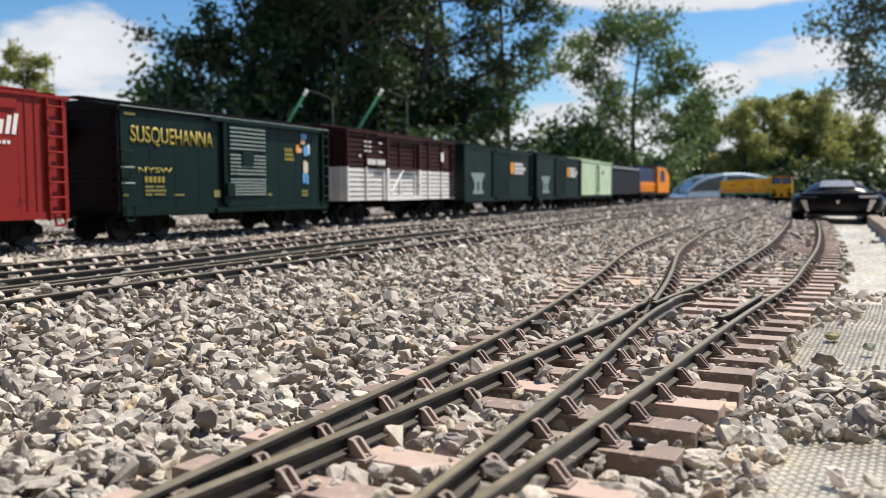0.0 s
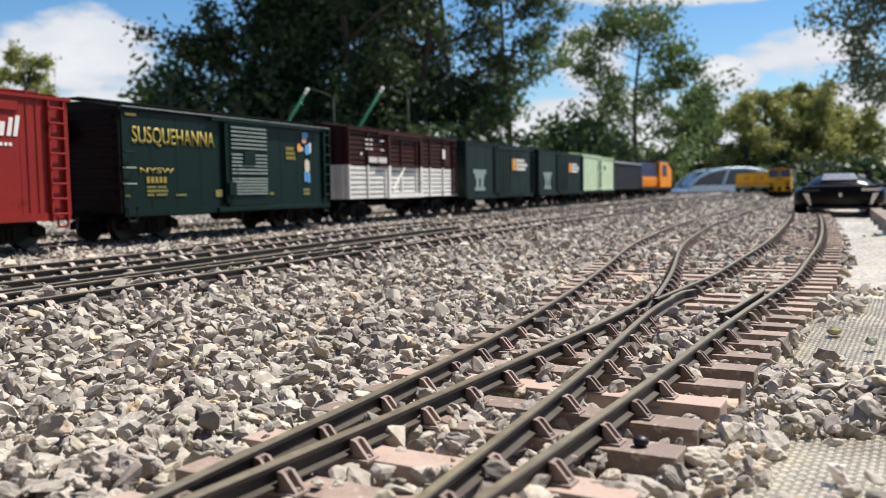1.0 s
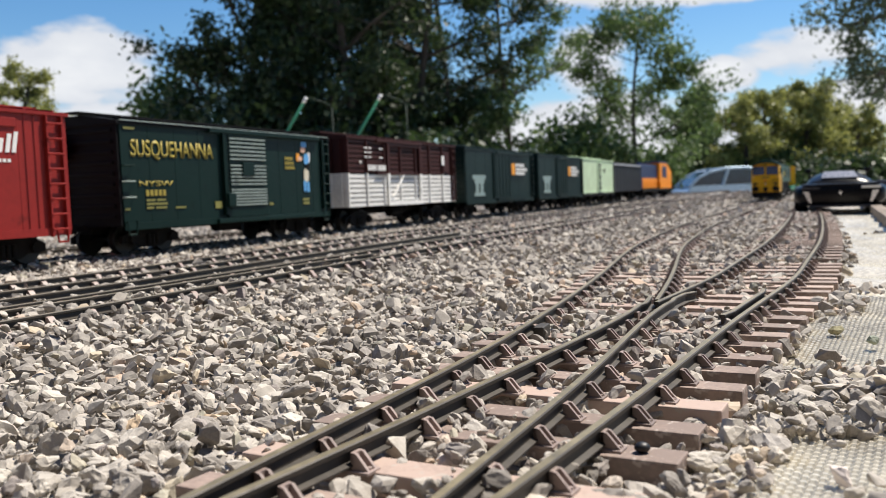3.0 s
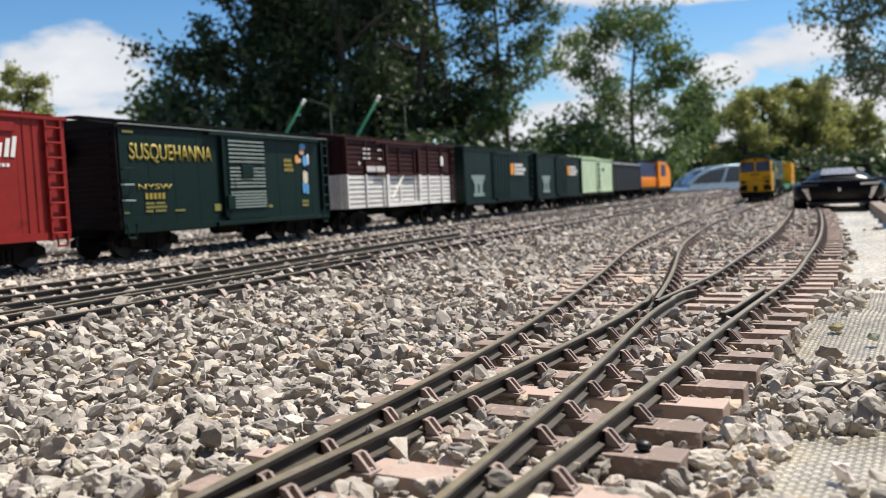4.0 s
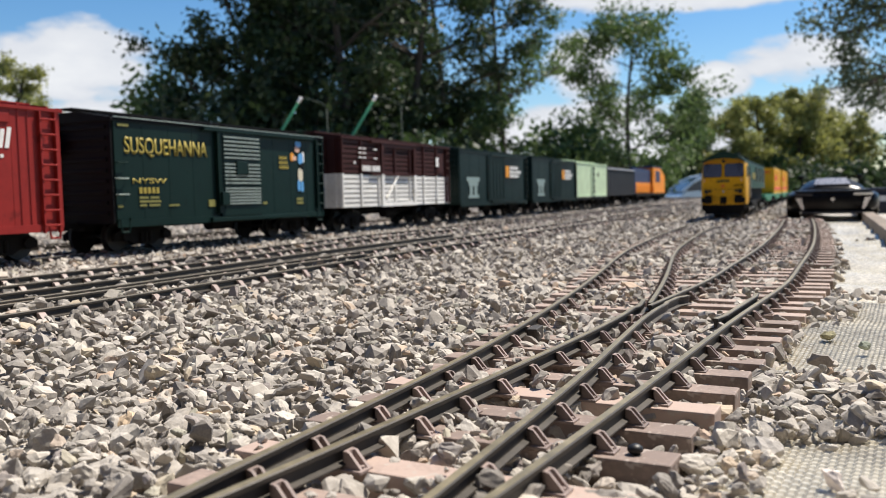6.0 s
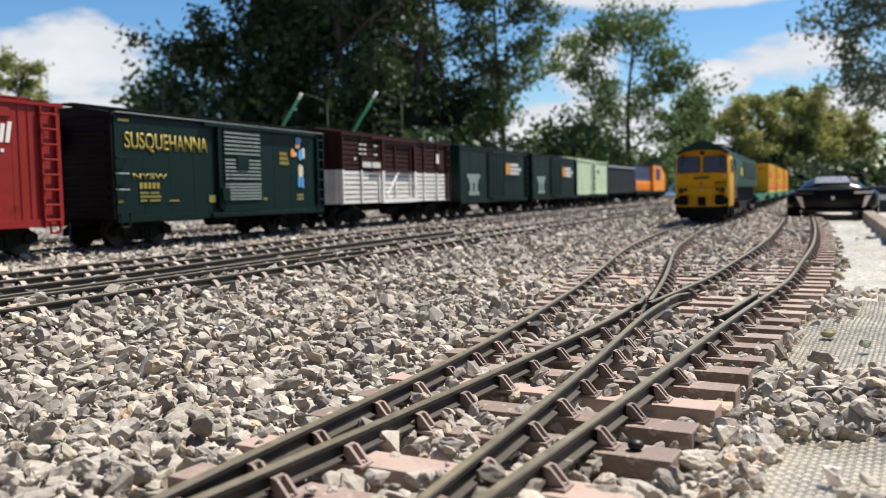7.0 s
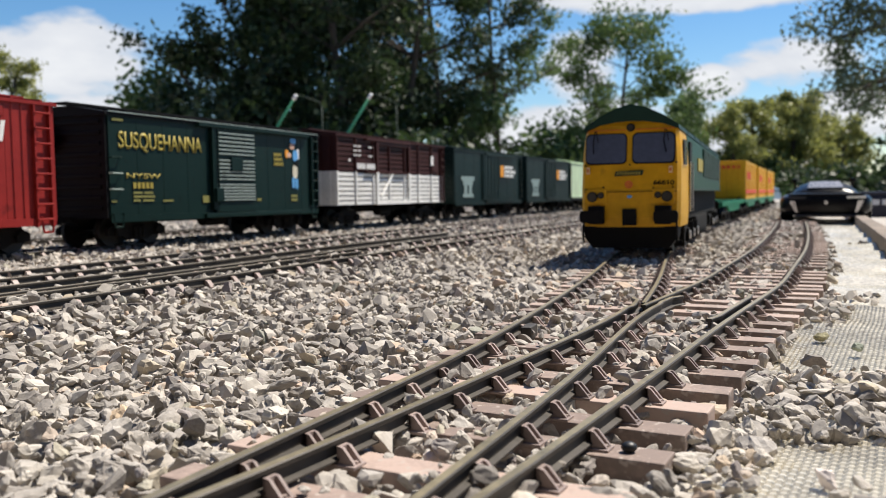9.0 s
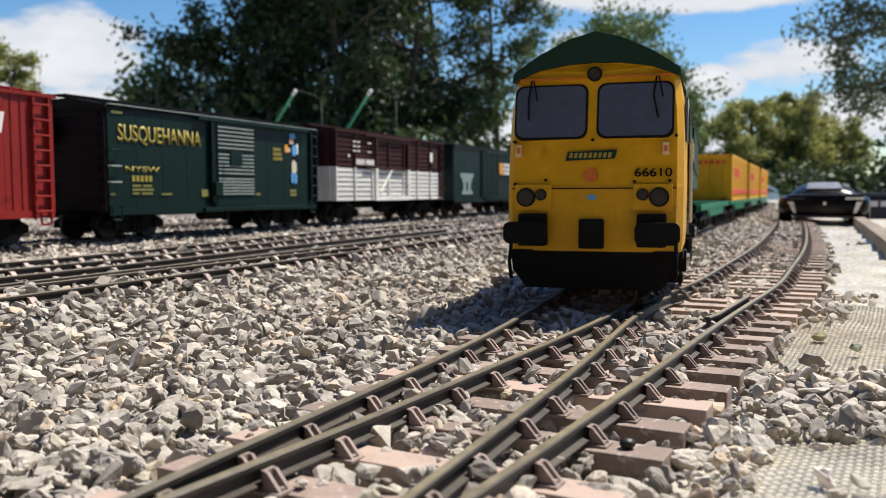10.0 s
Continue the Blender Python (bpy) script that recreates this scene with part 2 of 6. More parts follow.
def far_chair_mesh():
    """The same chair for the farther lines: a plate and two wedges."""
    bm = bmesh.new()
    box(bm, -0.0060, 0.0060, -0.0025, 0.0025, -0.0061, -0.0051)
    for s in (-1, 1):
        prism(bm, [(s * 0.0010, -0.0053), (s * 0.0056, -0.0053), (s * 0.0025, -0.0017), (s * 0.0011, -0.0014)], -0.0017, 0.0019)
    me = bpy.data.meshes.new("chair")
    bm.to_mesh(me)
    bm.free()
    me.materials.append(CHAIR)
    return me


FAR_CHAIR = far_chair_mesh()


def joined(name, mesh, poses, mat, parent, label=""):
    """One mesh with a copy of another at every pose."""
    co = np.empty(len(mesh.vertices) * 3)
    mesh.vertices.foreach_get("co", co)
    co = co.reshape(-1, 3)
    fs = [tuple(p.vertices) for p in mesh.polygons]
    vs, out = [], []
    for i, m in enumerate(poses):
        a = np.array(m)
        vs.append(co @ a[:3, :3].T + a[:3, 3])
        out += [tuple(j + i * len(co) for j in f) for f in fs]
    me = bpy.data.meshes.new(name)
    me.from_pydata(np.vstack(vs).tolist(), [], out)
    me.materials.append(mat)
    ob = new(name, me)
    ob.parent = parent
    return tagged(ob, label, kind="stuff")


def sleeper_mesh(length, mat, width=0.0105, bevel=0.0006):
    bm = bmesh.new()
    box(bm, -length / 2, length / 2, -width / 2, width / 2, -0.0070, 0, bevel)
    me = bpy.data.meshes.new("sleeper")
    bm.to_mesh(me)
    bm.free()
    me.materials.append(mat)
    return me


def plain_track(name, label, points, top, pitch=0.0235, start=0.0, single=70, sleeper=0.083, mat=None, gauge=0.0475):
    """Two rails on sleepers with their chairs, along a line of the plan."""
    line = spline(points)
    track = thing(name, label, "railway track", kind="structure")
    for s in (-1, 1):
        rail(offset(line, s * gauge / 2), track, top=top)
    nrm = normals(line)
    me = sleeper_mesh(sleeper, mat or SLEEPER, bevel=0)
    rest, chairs = [], []
    every = max(1, int(round(pitch / 0.008)))
    for k, i in enumerate(range(0, len(line), every)):
        x, y, *z = line[i]
        a = math.degrees(math.atan2(nrm[i][1], nrm[i][0]))
        h = top + (z[0] if z else 0)
        m = pose(x, y, h - 0.0059, 0, 0, a + random.uniform(-1, 1))
        if k < single:
            ob = new("sleeper", me)
            ob.parent, ob.matrix_basis = track, m
        else:
            rest.append(m)
        for s in (-1, 1):
            chairs.append(pose(x + nrm[i][0] * s * gauge / 2, y + nrm[i][1] * s * gauge / 2, h, 0, 0, a))
    joined("chairs", FAR_CHAIR, chairs, CHAIR, track)
    if rest:
        joined("far_sleepers", me, rest, mat or SLEEPER, track)
    return track


# ---------------------------------------------------------------- the plan of the lines
TOP = 0.016  # rail top of the turnout
LEFT_LINE = [(-0.125, -0.07), (-0.070, 0.05), (-0.033, 0.137), (-0.0075, 0.193), (0.0358, 0.290), (0.0821, 0.4204), (0.120, 0.5353), (0.1875, 0.7575), (0.2470, 0.9208),
             (0.3625, 1.210), (0.614, 1.780), (0.720, 2.020), (1.06, 2.78), (1.39, 3.5), (1.63, 4.1), (1.80, 4.7), (1.90, 5.2), (1.95, 5.8), (1.95, 6.6), (1.85, 8.0)]
RIGHT_LINE = [(-0.165, -0.07), (-0.085, 0.045), (-0.0243, 0.136), (0.010, 0.196), (0.0441, 0.2555), (0.0898, 0.3391), (0.1407, 0.4268), (0.1803, 0.495), (0.219, 0.575),
              (0.3338, 0.8122), (0.5012, 1.1886), (0.7228, 1.7088), (0.9528, 2.2488), (1.25, 2.95)]
GAUGE = 0.0447


SLEEPER_LINES = []  # a point and the direction of each long sleeper


def turnout():
    """The turnout: two stock rails, two closure rails with their wings, the crossing nose, check rails, long sleepers."""
    ob = thing("turnout", "weathered narrow turnout with brown sleepers bedded in grey ballast", "railway track", kind="structure")
    left, right = spline(LEFT_LINE, 0.006), spline(RIGHT_LINE, 0.006)
    g = GAUGE / 2
    a, c = offset(left, -g), offset(left, g)
    b, d = offset(right, -g), offset(right, g)
    d2 = np.linalg.norm(b[:, None, :] - c[None, :, :], axis=2)
    near = (b[:, 1] > 0.28)[:, None] & (c[:, 1] > 0.28)[None, :]
    d2[~near] = 9
    ib, ic = np.unravel_index(np.argmin(d2), d2.shape)  # where the closure rails cross
    rail(a, ob, top=TOP, label="outer stock rail with worn bright head")
    rail(d[:int(len(d) * 0.52)], ob, top=TOP)
    nl, nr = normals(left), normals(right)

    b0 = next(i for i in range(len(b)) if b[i, 1] > 0.085)
    c0 = next(i for i in range(len(c)) if c[i, 1] > 0.085)
    wb = np.vstack([c[ic + 1:ic + 7]])
    wb[:, :2] += normals(wb) * -0.0042
    wb[-2:, :2] += normals(wb)[-2:] * -0.0028
    rail(spline(np.vstack([b[b0:ib - 2:3], wb[1:]]), 0.005), ob, "closure_rail", TOP)
    wc = np.vstack([b[ib + 1:ib + 10]])
    wc[:, :2] += normals(wc) * 0.0042
    wc[-2:, :2] += normals(wc)[-2:] * 0.0028
    rail(spline(np.vstack([c[c0:ic - 2:3], wc[1:]]), 0.005), ob, "closure_rail", TOP)
    # crossing nose and the rails that follow it
    rail(b[ib + 1:int(len(b) * 0.52)], ob, "crossing_rail", TOP)
    rail(c[ic + 2:], ob, "crossing_rail", TOP)
    # check rails
    i0 = next(i for i in range(len(d)) if d[i, 1] > 0.345)
    ck = offset(d, -0.0052)[i0:i0 + 17].copy()
    nn = normals(ck)
    for j, k in ((0, 0.0016), (1, 0.0008), (-2, 0.0008), (-1, 0.0016)):
        ck[j, :2] -= nn[j] * k
    rail(ck, ob, "check_rail", TOP + 0.0004)
    i0 = next(i for i in range(len(a)) if a[i, 1] > 0.345)
    bm = bmesh.new()
    m = pose(a[i0, 0] + 0.0055, a[i0, 1] - 0.002, TOP - 0.0030, 0, 0, -20)
    box(bm, -0.0022, 0.0022, -0.006, 0.006, -0.004, 0.0022, 0.0006, m=m)
    part("joint_block", bm, RAIL, ob, "small dark block beside the rail")
    # sleepers: long ones under both routes until these part, then one set each
    s, step = 0.0084, 0.0243
    acc = np.r_[0, np.cumsum(np.linalg.norm(np.diff(right, axis=0), axis=1))]
    last = 0.66

    def seat(line, i, ang):
        o = new("chair", CHAIR_MESH)
        o.parent, o.matrix_basis = ob, pose(line[i, 0], line[i, 1], TOP, 0, 0, ang)

    def crossing(line, p, q):
        """The spot of a line where a sleeper from p along q meets it."""
        w = line[:, :2] - p
        side = w[:, 0] * -q[1] + w[:, 1] * q[0]
        ok = np.where((side[:-1] * side[1:] <= 0) & (np.abs(w[:-1] @ q) < 0.12))[0]
        return int(ok[0]) if len(ok) else None

    while s < acc[-1]:
        i = int(np.searchsorted(acc, s))
        if i >= len(right) or right[i, 1] > last:
            break
        q = nr[i] * 0.8 + nl[min(len(nl) - 1, int(np.searchsorted(left[:, 1], right[i, 1])))] * 0.2
        q /= np.linalg.norm(q)
        p = right[i, :2]
        ks = [(ln, crossing(ln, p, q)) for ln in (a, b, c, d)]
        if ks[0][1] is not None and ks[3][1] is not None:
            lo = (a[ks[0][1], :2] - p) @ q - 0.019 + random.uniform(-0.001, 0.001)
            hi = (d[ks[3][1], :2] - p) @ q + float(np.interp(p[1], (0.15, 0.25, 0.38), (0.0185, 0.0185, 0.0210))) + random.uniform(-0.001, 0.001)
            mid = p + q * (lo + hi) / 2
            SLEEPER_LINES.append((p, q))
            ang = math.degrees(math.atan2(q[1], q[0]))
            o = new("sleeper", sleeper_mesh(hi - lo, SLEEPER))
            o.parent, o.matrix_basis = ob, pose(mid[0], mid[1], TOP - 0.0059, 0, random.uniform(-0.3, 0.3), ang + random.uniform(-0.7, 0.7))
            for ln, k in ks:
                if k is None or not (0.08 < ln[k, 1]):
                    continue
                if (ln is b and ib - 3 < k < ib + 9) or (ln is c and ic - 3 < k < ic + 7):
                    continue
                seat(ln, k, ang)
        s += step * random.uniform(0.985, 1.015)
    # beyond: separate sleepers under each route
    me = sleeper_mesh(0.083, SLEEPER, bevel=0)
    for line, nrm, upto in ((left, nl, 3.2), (right, nr, 1.75)):
        rest, cs = [], []
        n = 0
        dist = 0.0
        for i in range(1, len(line)):
            dist += np.linalg.norm(line[i] - line[i - 1])
            if line[i, 1] < last + 0.01 or line[i, 1] > upto or dist < 0.0243:
                continue
            dist = 0.0
            ang = math.degrees(math.atan2(nrm[i][1], nrm[i][0]))
            m = pose(line[i, 0], line[i, 1], TOP - 0.0059, 0, 0, ang + random.uniform(-1, 1))
            n += 1
            if n < 45:
                o = new("sleeper", me)
                o.parent, o.matrix_basis = ob, m
            else:
                rest.append(m)
            for sgn in (-g, g):
                cs.append(pose(line[i, 0] + nrm[i][0] * sgn, line[i, 1] + nrm[i][1] * sgn, TOP, 0, 0, ang))
        joined("chairs", FAR_CHAIR, cs, CHAIR, ob)
        if rest:
            joined("far_sleepers", me, rest, SLEEPER, ob)
    return ob


turnout()
TRAIN_TOP = 0.0220  # rail top under the standing goods train
ST_SLOPE = 0.4348


def standing(y, side=0.0):
    """A spot on the standing train's line: by depth, and metres to its right."""
    x = -0.365 + ST_SLOPE * (y - 0.879)
    c, s = 0.917, -0.3988
    return x + c * side, y + s * side


plain_track("siding", "dark model track under a standing goods train", [standing(y) for y in (0.2, 0.7, 1.4, 2.4, 3.6, 5.0, 7.0)], TRAIN_TOP, single=60, mat=SLEEPER_DARK)
plain_track("back_siding", "dark model track half hidden behind the goods train", [standing(y, -0.19) for y in (0.3, 0.9, 1.6, 2.6, 4.0, 6.0)], TRAIN_TOP, single=60, mat=SLEEPER_DARK)


def ground_height(x, y):
    """The ballast's level: near bed low, rising a little towards the sidings."""
    u = (x + 0.365 - ST_SLOPE * (y - 0.879)) * 0.917  # metres right of the standing train
    k = min(1, max(0, (0.52 - u) / 0.22))
    base = 0.0068 + 0.0070 * k * k * (3 - 2 * k)
    return base + 0.0012 * noise.noise((x * 9, y * 9, 0.3)) + 0.0010 * noise.noise((x * 31, y * 31, 4.3))


RIGHT_X, RIGHT_Y = [p[0] for p in RIGHT_LINE], [p[1] for p in RIGHT_LINE]


def ground():
    xs = np.unique(np.r_[-400, -120, -40, -12, -5, np.linspace(-2.4, 3.6, 151), 5, 12, 40, 120, 400])
    ys = np.unique(np.r_[-400, -100, -20, -4, np.linspace(-0.5, 7.5, 201), 9, 14, 25, 50, 120, 400, 900])
    vs = []
    for y in ys:
        for x in xs:
            inside = -2.4 <= x <= 3.6 and -0.5 <= y <= 7.5
            z = ground_height(x, y) - 0.0035 if inside else 0.0
            if inside and 0 < y < 3 and x > np.interp(y, RIGHT_Y, RIGHT_X) + 0.02:
                z = -0.0010
            if y > 6.6 or x < -2 or x > 3.2:
                k = min(1, max(0, y - 6.6, -2 - x, x - 3.2))
                z -= 1.0 * k
            vs.append((x, y, z))
    n = len(xs)
    fs = [(j * n + i, j * n + i + 1, (j + 1) * n + i + 1, (j + 1) * n + i) for j in range(len(ys) - 1) for i in range(n - 1)]
    me = bpy.data.meshes.new("ground")
    me.from_pydata(vs, [], fs)
    me.materials.append(GRIT)
    me.polygons.foreach_set("use_smooth", [True] * len(fs))
    return tagged(new("ground", me), "grey stone ballast bed reaching to the trees", "ground", kind="structure")


ground()
# the double line between the turnout and the standing train
MID_TOP = 0.0235
MID_FRONT = [(-0.395, -0.02), (-0.205, 0.39), (-0.112, 0.60), (0.012, 0.883), (0.160, 1.215), (0.404, 1.755), (0.90, 2.85), (1.6, 4.4), (2.2, 5.8)]
MID_BACK = [(-0.50, 0.10), (-0.262, 0.55), (-0.187, 0.745), (-0.110, 0.98), (0.085, 1.425), (0.290, 1.885), (0.85, 3.1), (1.5, 4.5), (2.1, 6.0)]
front_track = plain_track("front_track", "weathered dark track with rusty chairs in pale ballast", MID_FRONT, MID_TOP, single=80, mat=SLEEPER_DARK)
back_track = plain_track("back_track", "weathered dark track running beside the goods train", MID_BACK, MID_TOP, single=80, mat=SLEEPER_DARK)
for pts in ([(-0.30, 0.33), (-0.238, 0.454), (-0.184, 0.575), (-0.120, 0.743), (-0.070, 0.86), (0.02, 1.06)],
            [(-0.29, 0.235), (-0.212, 0.400), (-0.166, 0.500), (-0.108, 0.625), (-0.060, 0.72)]):
    rail(spline(pts, 0.006), front_track, "closure_rail", MID_TOP)


def tie_bar():
    """A small dark lever box on the ballast by the far line."""
    ob = thing("point_lever", "small dark point lever box on the ballast", "lever", pose(0.062, 1.42, 0.012, 0, 0, -24))
    bm = bmesh.new()
    box(bm, -0.012, 0.012, -0.018, 0.018, 0, 0.007, 0.001)
    part("box", bm, RAIL, ob)
    bm = bmesh.new()
    rod(bm, (0, 0, 0.006), (0.004, -0.006, 0.016), 0.0012)
    part("lever", bm, RAIL, ob)


tie_bar()


# ---------------------------------------------------------------- ballast
def stone_shapes(count, points, seed, rough=0):
    """Angular broken stones: hulls of a few scattered points, flattened a little."""
    rng = random.Random(seed)
    shapes = []
    for _ in range(count):
        bm = bmesh.new()
        for _ in range(points):
            v = Vector((rng.gauss(0, 1), rng.gauss(0, 1), rng.gauss(0, 1))).normalized() * rng.uniform(0.86, 1.06)
            bm.verts.new((v.x * 1.15, v.y * 0.9, v.z * 0.70))
        r = bmesh.ops.convex_hull(bm, input=bm.verts)
        bmesh.ops.delete(bm, geom=[g for g in r["geom_interior"] if isinstance(g, bmesh.types.BMVert)], context="VERTS")
        bmesh.ops.triangulate(bm, faces=bm.faces)
        bm.verts.index_update()
        for level in range(rough):  # broken, worn surface: split every facet, round the corners, push the skin about
            bmesh.ops.subdivide_edges(bm, edges=bm.edges[:], cuts=1, use_grid_fill=True)
            bmesh.ops.smooth_vert(bm, verts=bm.verts[:], factor=0.32 if level == 0 else 0.20, use_axis_x=True, use_axis_y=True, use_axis_z=True)
            o = Vector((rng.uniform(0, 50), rng.uniform(0, 50), rng.uniform(0, 50)))
            amp, freq = ((0.22, 1.6), (0.10, 4.0))[level]
            for v in bm.verts:
                v.co += v.co.normalized() * (amp * noise.noise(v.co * freq + o) + rng.uniform(-0.045, 0.045) * (1 - 0.4 * level))
            bmesh.ops.triangulate(bm, faces=bm.faces)
        bm.verts.index_update()
        shapes.append((np.array([v.co[:] for v in bm.verts]), np.array([[v.index for v in f.verts] for f in bm.faces])))
        bm.free()
    return shapes


def turns(n, rng, tilt):
    """Random turn matrices, mostly about the upright."""
    a, b, c = rng.uniform(0, 2 * np.pi, n), rng.normal(0, tilt, n), rng.normal(0, tilt, n)
    ca, sa, cb, sb, cc, sc = np.cos(a), np.sin(a), np.cos(b), np.sin(b), np.cos(c), np.sin(c)
    m = np.empty((n, 3, 3))
    m[:, 0, 0], m[:, 0, 1], m[:, 0, 2] = ca * cb, ca * sb * sc - sa * cc, ca * sb * cc + sa * sc
    m[:, 1, 0], m[:, 1, 1], m[:, 1, 2] = sa * cb, sa * sb * sc + ca * cc, sa * sb * cc - ca * sc
    m[:, 2, 0], m[:, 2, 1], m[:, 2, 2] = -sb, cb * sc, cb * cc
    return m


def gravel(name, label, xyz, size, shapes, rng, mat, tilt=0.55):
    vs, fs, start = [], [], 0
    pick = rng.integers(0, len(shapes), len(xyz))
    for k, (sv, sf) in enumerate(shapes):
        idx = np.where(pick == k)[0]
        if not len(idx):
            continue
        m = turns(len(idx), rng, tilt)
        v = np.einsum("nij,vj->nvi", m, sv) * size[idx][:, None, None] + xyz[idx][:, None, :]
        f = sf[None] + (start + np.arange(len(idx)) * len(sv))[:, None, None]
        vs.append(v.reshape(-1, 3))
        fs.append(f.reshape(-1, 3))
        start += len(idx) * len(sv)
    vs, fs = np.vstack(vs), np.vstack(fs).astype(np.int32)
    me = bpy.data.meshes.new(name)
    me.vertices.add(len(vs))
    me.vertices.foreach_set("co", vs.ravel())
    me.loops.add(fs.size)
    me.loops.foreach_set("vertex_index", fs.ravel())
    me.polygons.add(len(fs))
    me.polygons.foreach_set("loop_start", np.arange(0, fs.size, 3, dtype=np.int32))
    me.polygons.foreach_set("use_smooth", np.zeros(len(fs), bool))
    me.update(calc_edges=True)
    me.materials.append(mat)
    return tagged(new(name, me), label, "gravel", kind="stuff")


def scatter(y0, y1, pitch, rng, jitter=0.5, spread=0.60, margin=0.10):
    """Jittered spots over a stretch of the bed, wider with depth."""
    out = []
    y = y0
    while y < y1:
        w = spread * y + margin
        xs = np.arange(-w, w, pitch)
        out.append(np.column_stack([xs + rng.uniform(-jitter, jitter, len(xs)) * pitch, y + rng.uniform(-jitter, jitter, len(xs)) * pitch]))
        y += pitch
    return np.vstack(out)


def nearest(line, pts):
    """Distance to a line and the signed side, for many spots."""
    best = np.full(len(pts), 9.0)
    side = np.zeros(len(pts))
    nrm = normals(line)
    for i in range(0, len(line), 3):
        d = pts - line[i, :2]
        r = np.hypot(d[:, 0], d[:, 1])
        k = r < best
        best[k] = r[k]
        side[k] = (d @ nrm[i])[k]
    return best, side


L_LINE, R_LINE = spline(LEFT_LINE, 0.006), spline(RIGHT_LINE, 0.006)
OTHER = [spline(MID_FRONT, 0.01), spline(MID_BACK, 0.01), spline([standing(y) for y in (0.2, 0.7, 1.4, 2.4, 3.6, 5.0)], 0.01)]


def bed(pts, rng, far=False):
    """Level for each stone, and whether it stays, by what it lies beside."""
    z = np.array([ground_height(x, y) for x, y in pts])
    keep = np.ones(len(pts), bool)
    jit = rng.normal(0, 0.0015, len(pts))
    dl, sl = nearest(L_LINE, pts)
    dr, sr = nearest(R_LINE, pts)
    z += jit
    inl, inr = np.abs(sl) < 0.0430, np.abs(sr) < 0.0440
    inside = (inl & (dl < 0.06)) | (inr & (dr < 0.06)) | ((sl > 0) & (sr < 0) & (pts[:, 1] < 0.62))
    cover = np.array([noise.noise((x * 22, y * 22, 7.7)) for x, y in pts])
    z[inside] = 0.0077 + jit[inside] * 1.3 + 0.0042 * np.clip(cover[inside], -0.5, 0.7) + 0.0016 * (pts[inside, 1] > 0.6)
    open_bed = inside & (np.abs(sr) < 0.045) & (dr < 0.06) & (pts[:, 1] > 0.40)
    z[open_bed] -= 0.0024
    edge = inl & (dl < 0.06) & (sl < -0.03)
    z[edge] = 0.0056 + jit[edge] + 0.003 * cover[edge]
    for ln, s, d in ((L_LINE, sl, dl), (R_LINE, sr, dr)):
        near = (d < 0.06) & (np.abs(np.abs(s) - 0.0237) < 0.0062)
        z[near] -= 0.0022
    # right of the turnout the bed falls away to the bare fabric
    z[(sr > 0.027) & (dr < 0.07)] -= 0.0036
    right = (sr > 0.044)
    z[right] = np.where(pts[right, 1] > 0.46, 0.0022, 0.0052) + jit[right] + 0.002 * cover[right]
    y = pts[:, 1]
    bare = right & (sr > 0.0445 + 0.013 * (y < 0.212) + 0.005 * cover + 0.016 * ((y > 0.388) & (y < 0.455)) + 0.004 * (y > 0.455))
    strip = (y > 0.217 + 0.012 * cover) & (y < 0.291 - 0.012 * cover - 0.10 * np.clip(sr - 0.08, 0, 1))
    patch = cover > (0.46 if not far else 0.6)
    keep &= ~(bare & ~strip & ~patch) | (sr > 0.30)
    keep &= ~(bare & patch & ~strip) | (rng.uniform(0, 1, len(pts)) < 0.35)
    for ln in OTHER:
        d, s = nearest(ln, pts)
        on = d < 0.05
        k = np.clip((0.085 - np.abs(s)) / 0.045, 0, 1) * (d < 0.10)
        z += (np.maximum(z, MID_TOP - 0.0088 + jit) - z) * k
        z[on & (np.abs(s) < 0.036)] = MID_TOP - 0.0064 + jit[on & (np.abs(s) < 0.036)]
        z[on & (np.abs(np.abs(s) - 0.0237) < 0.006)] -= 0.0025
    return z, keep


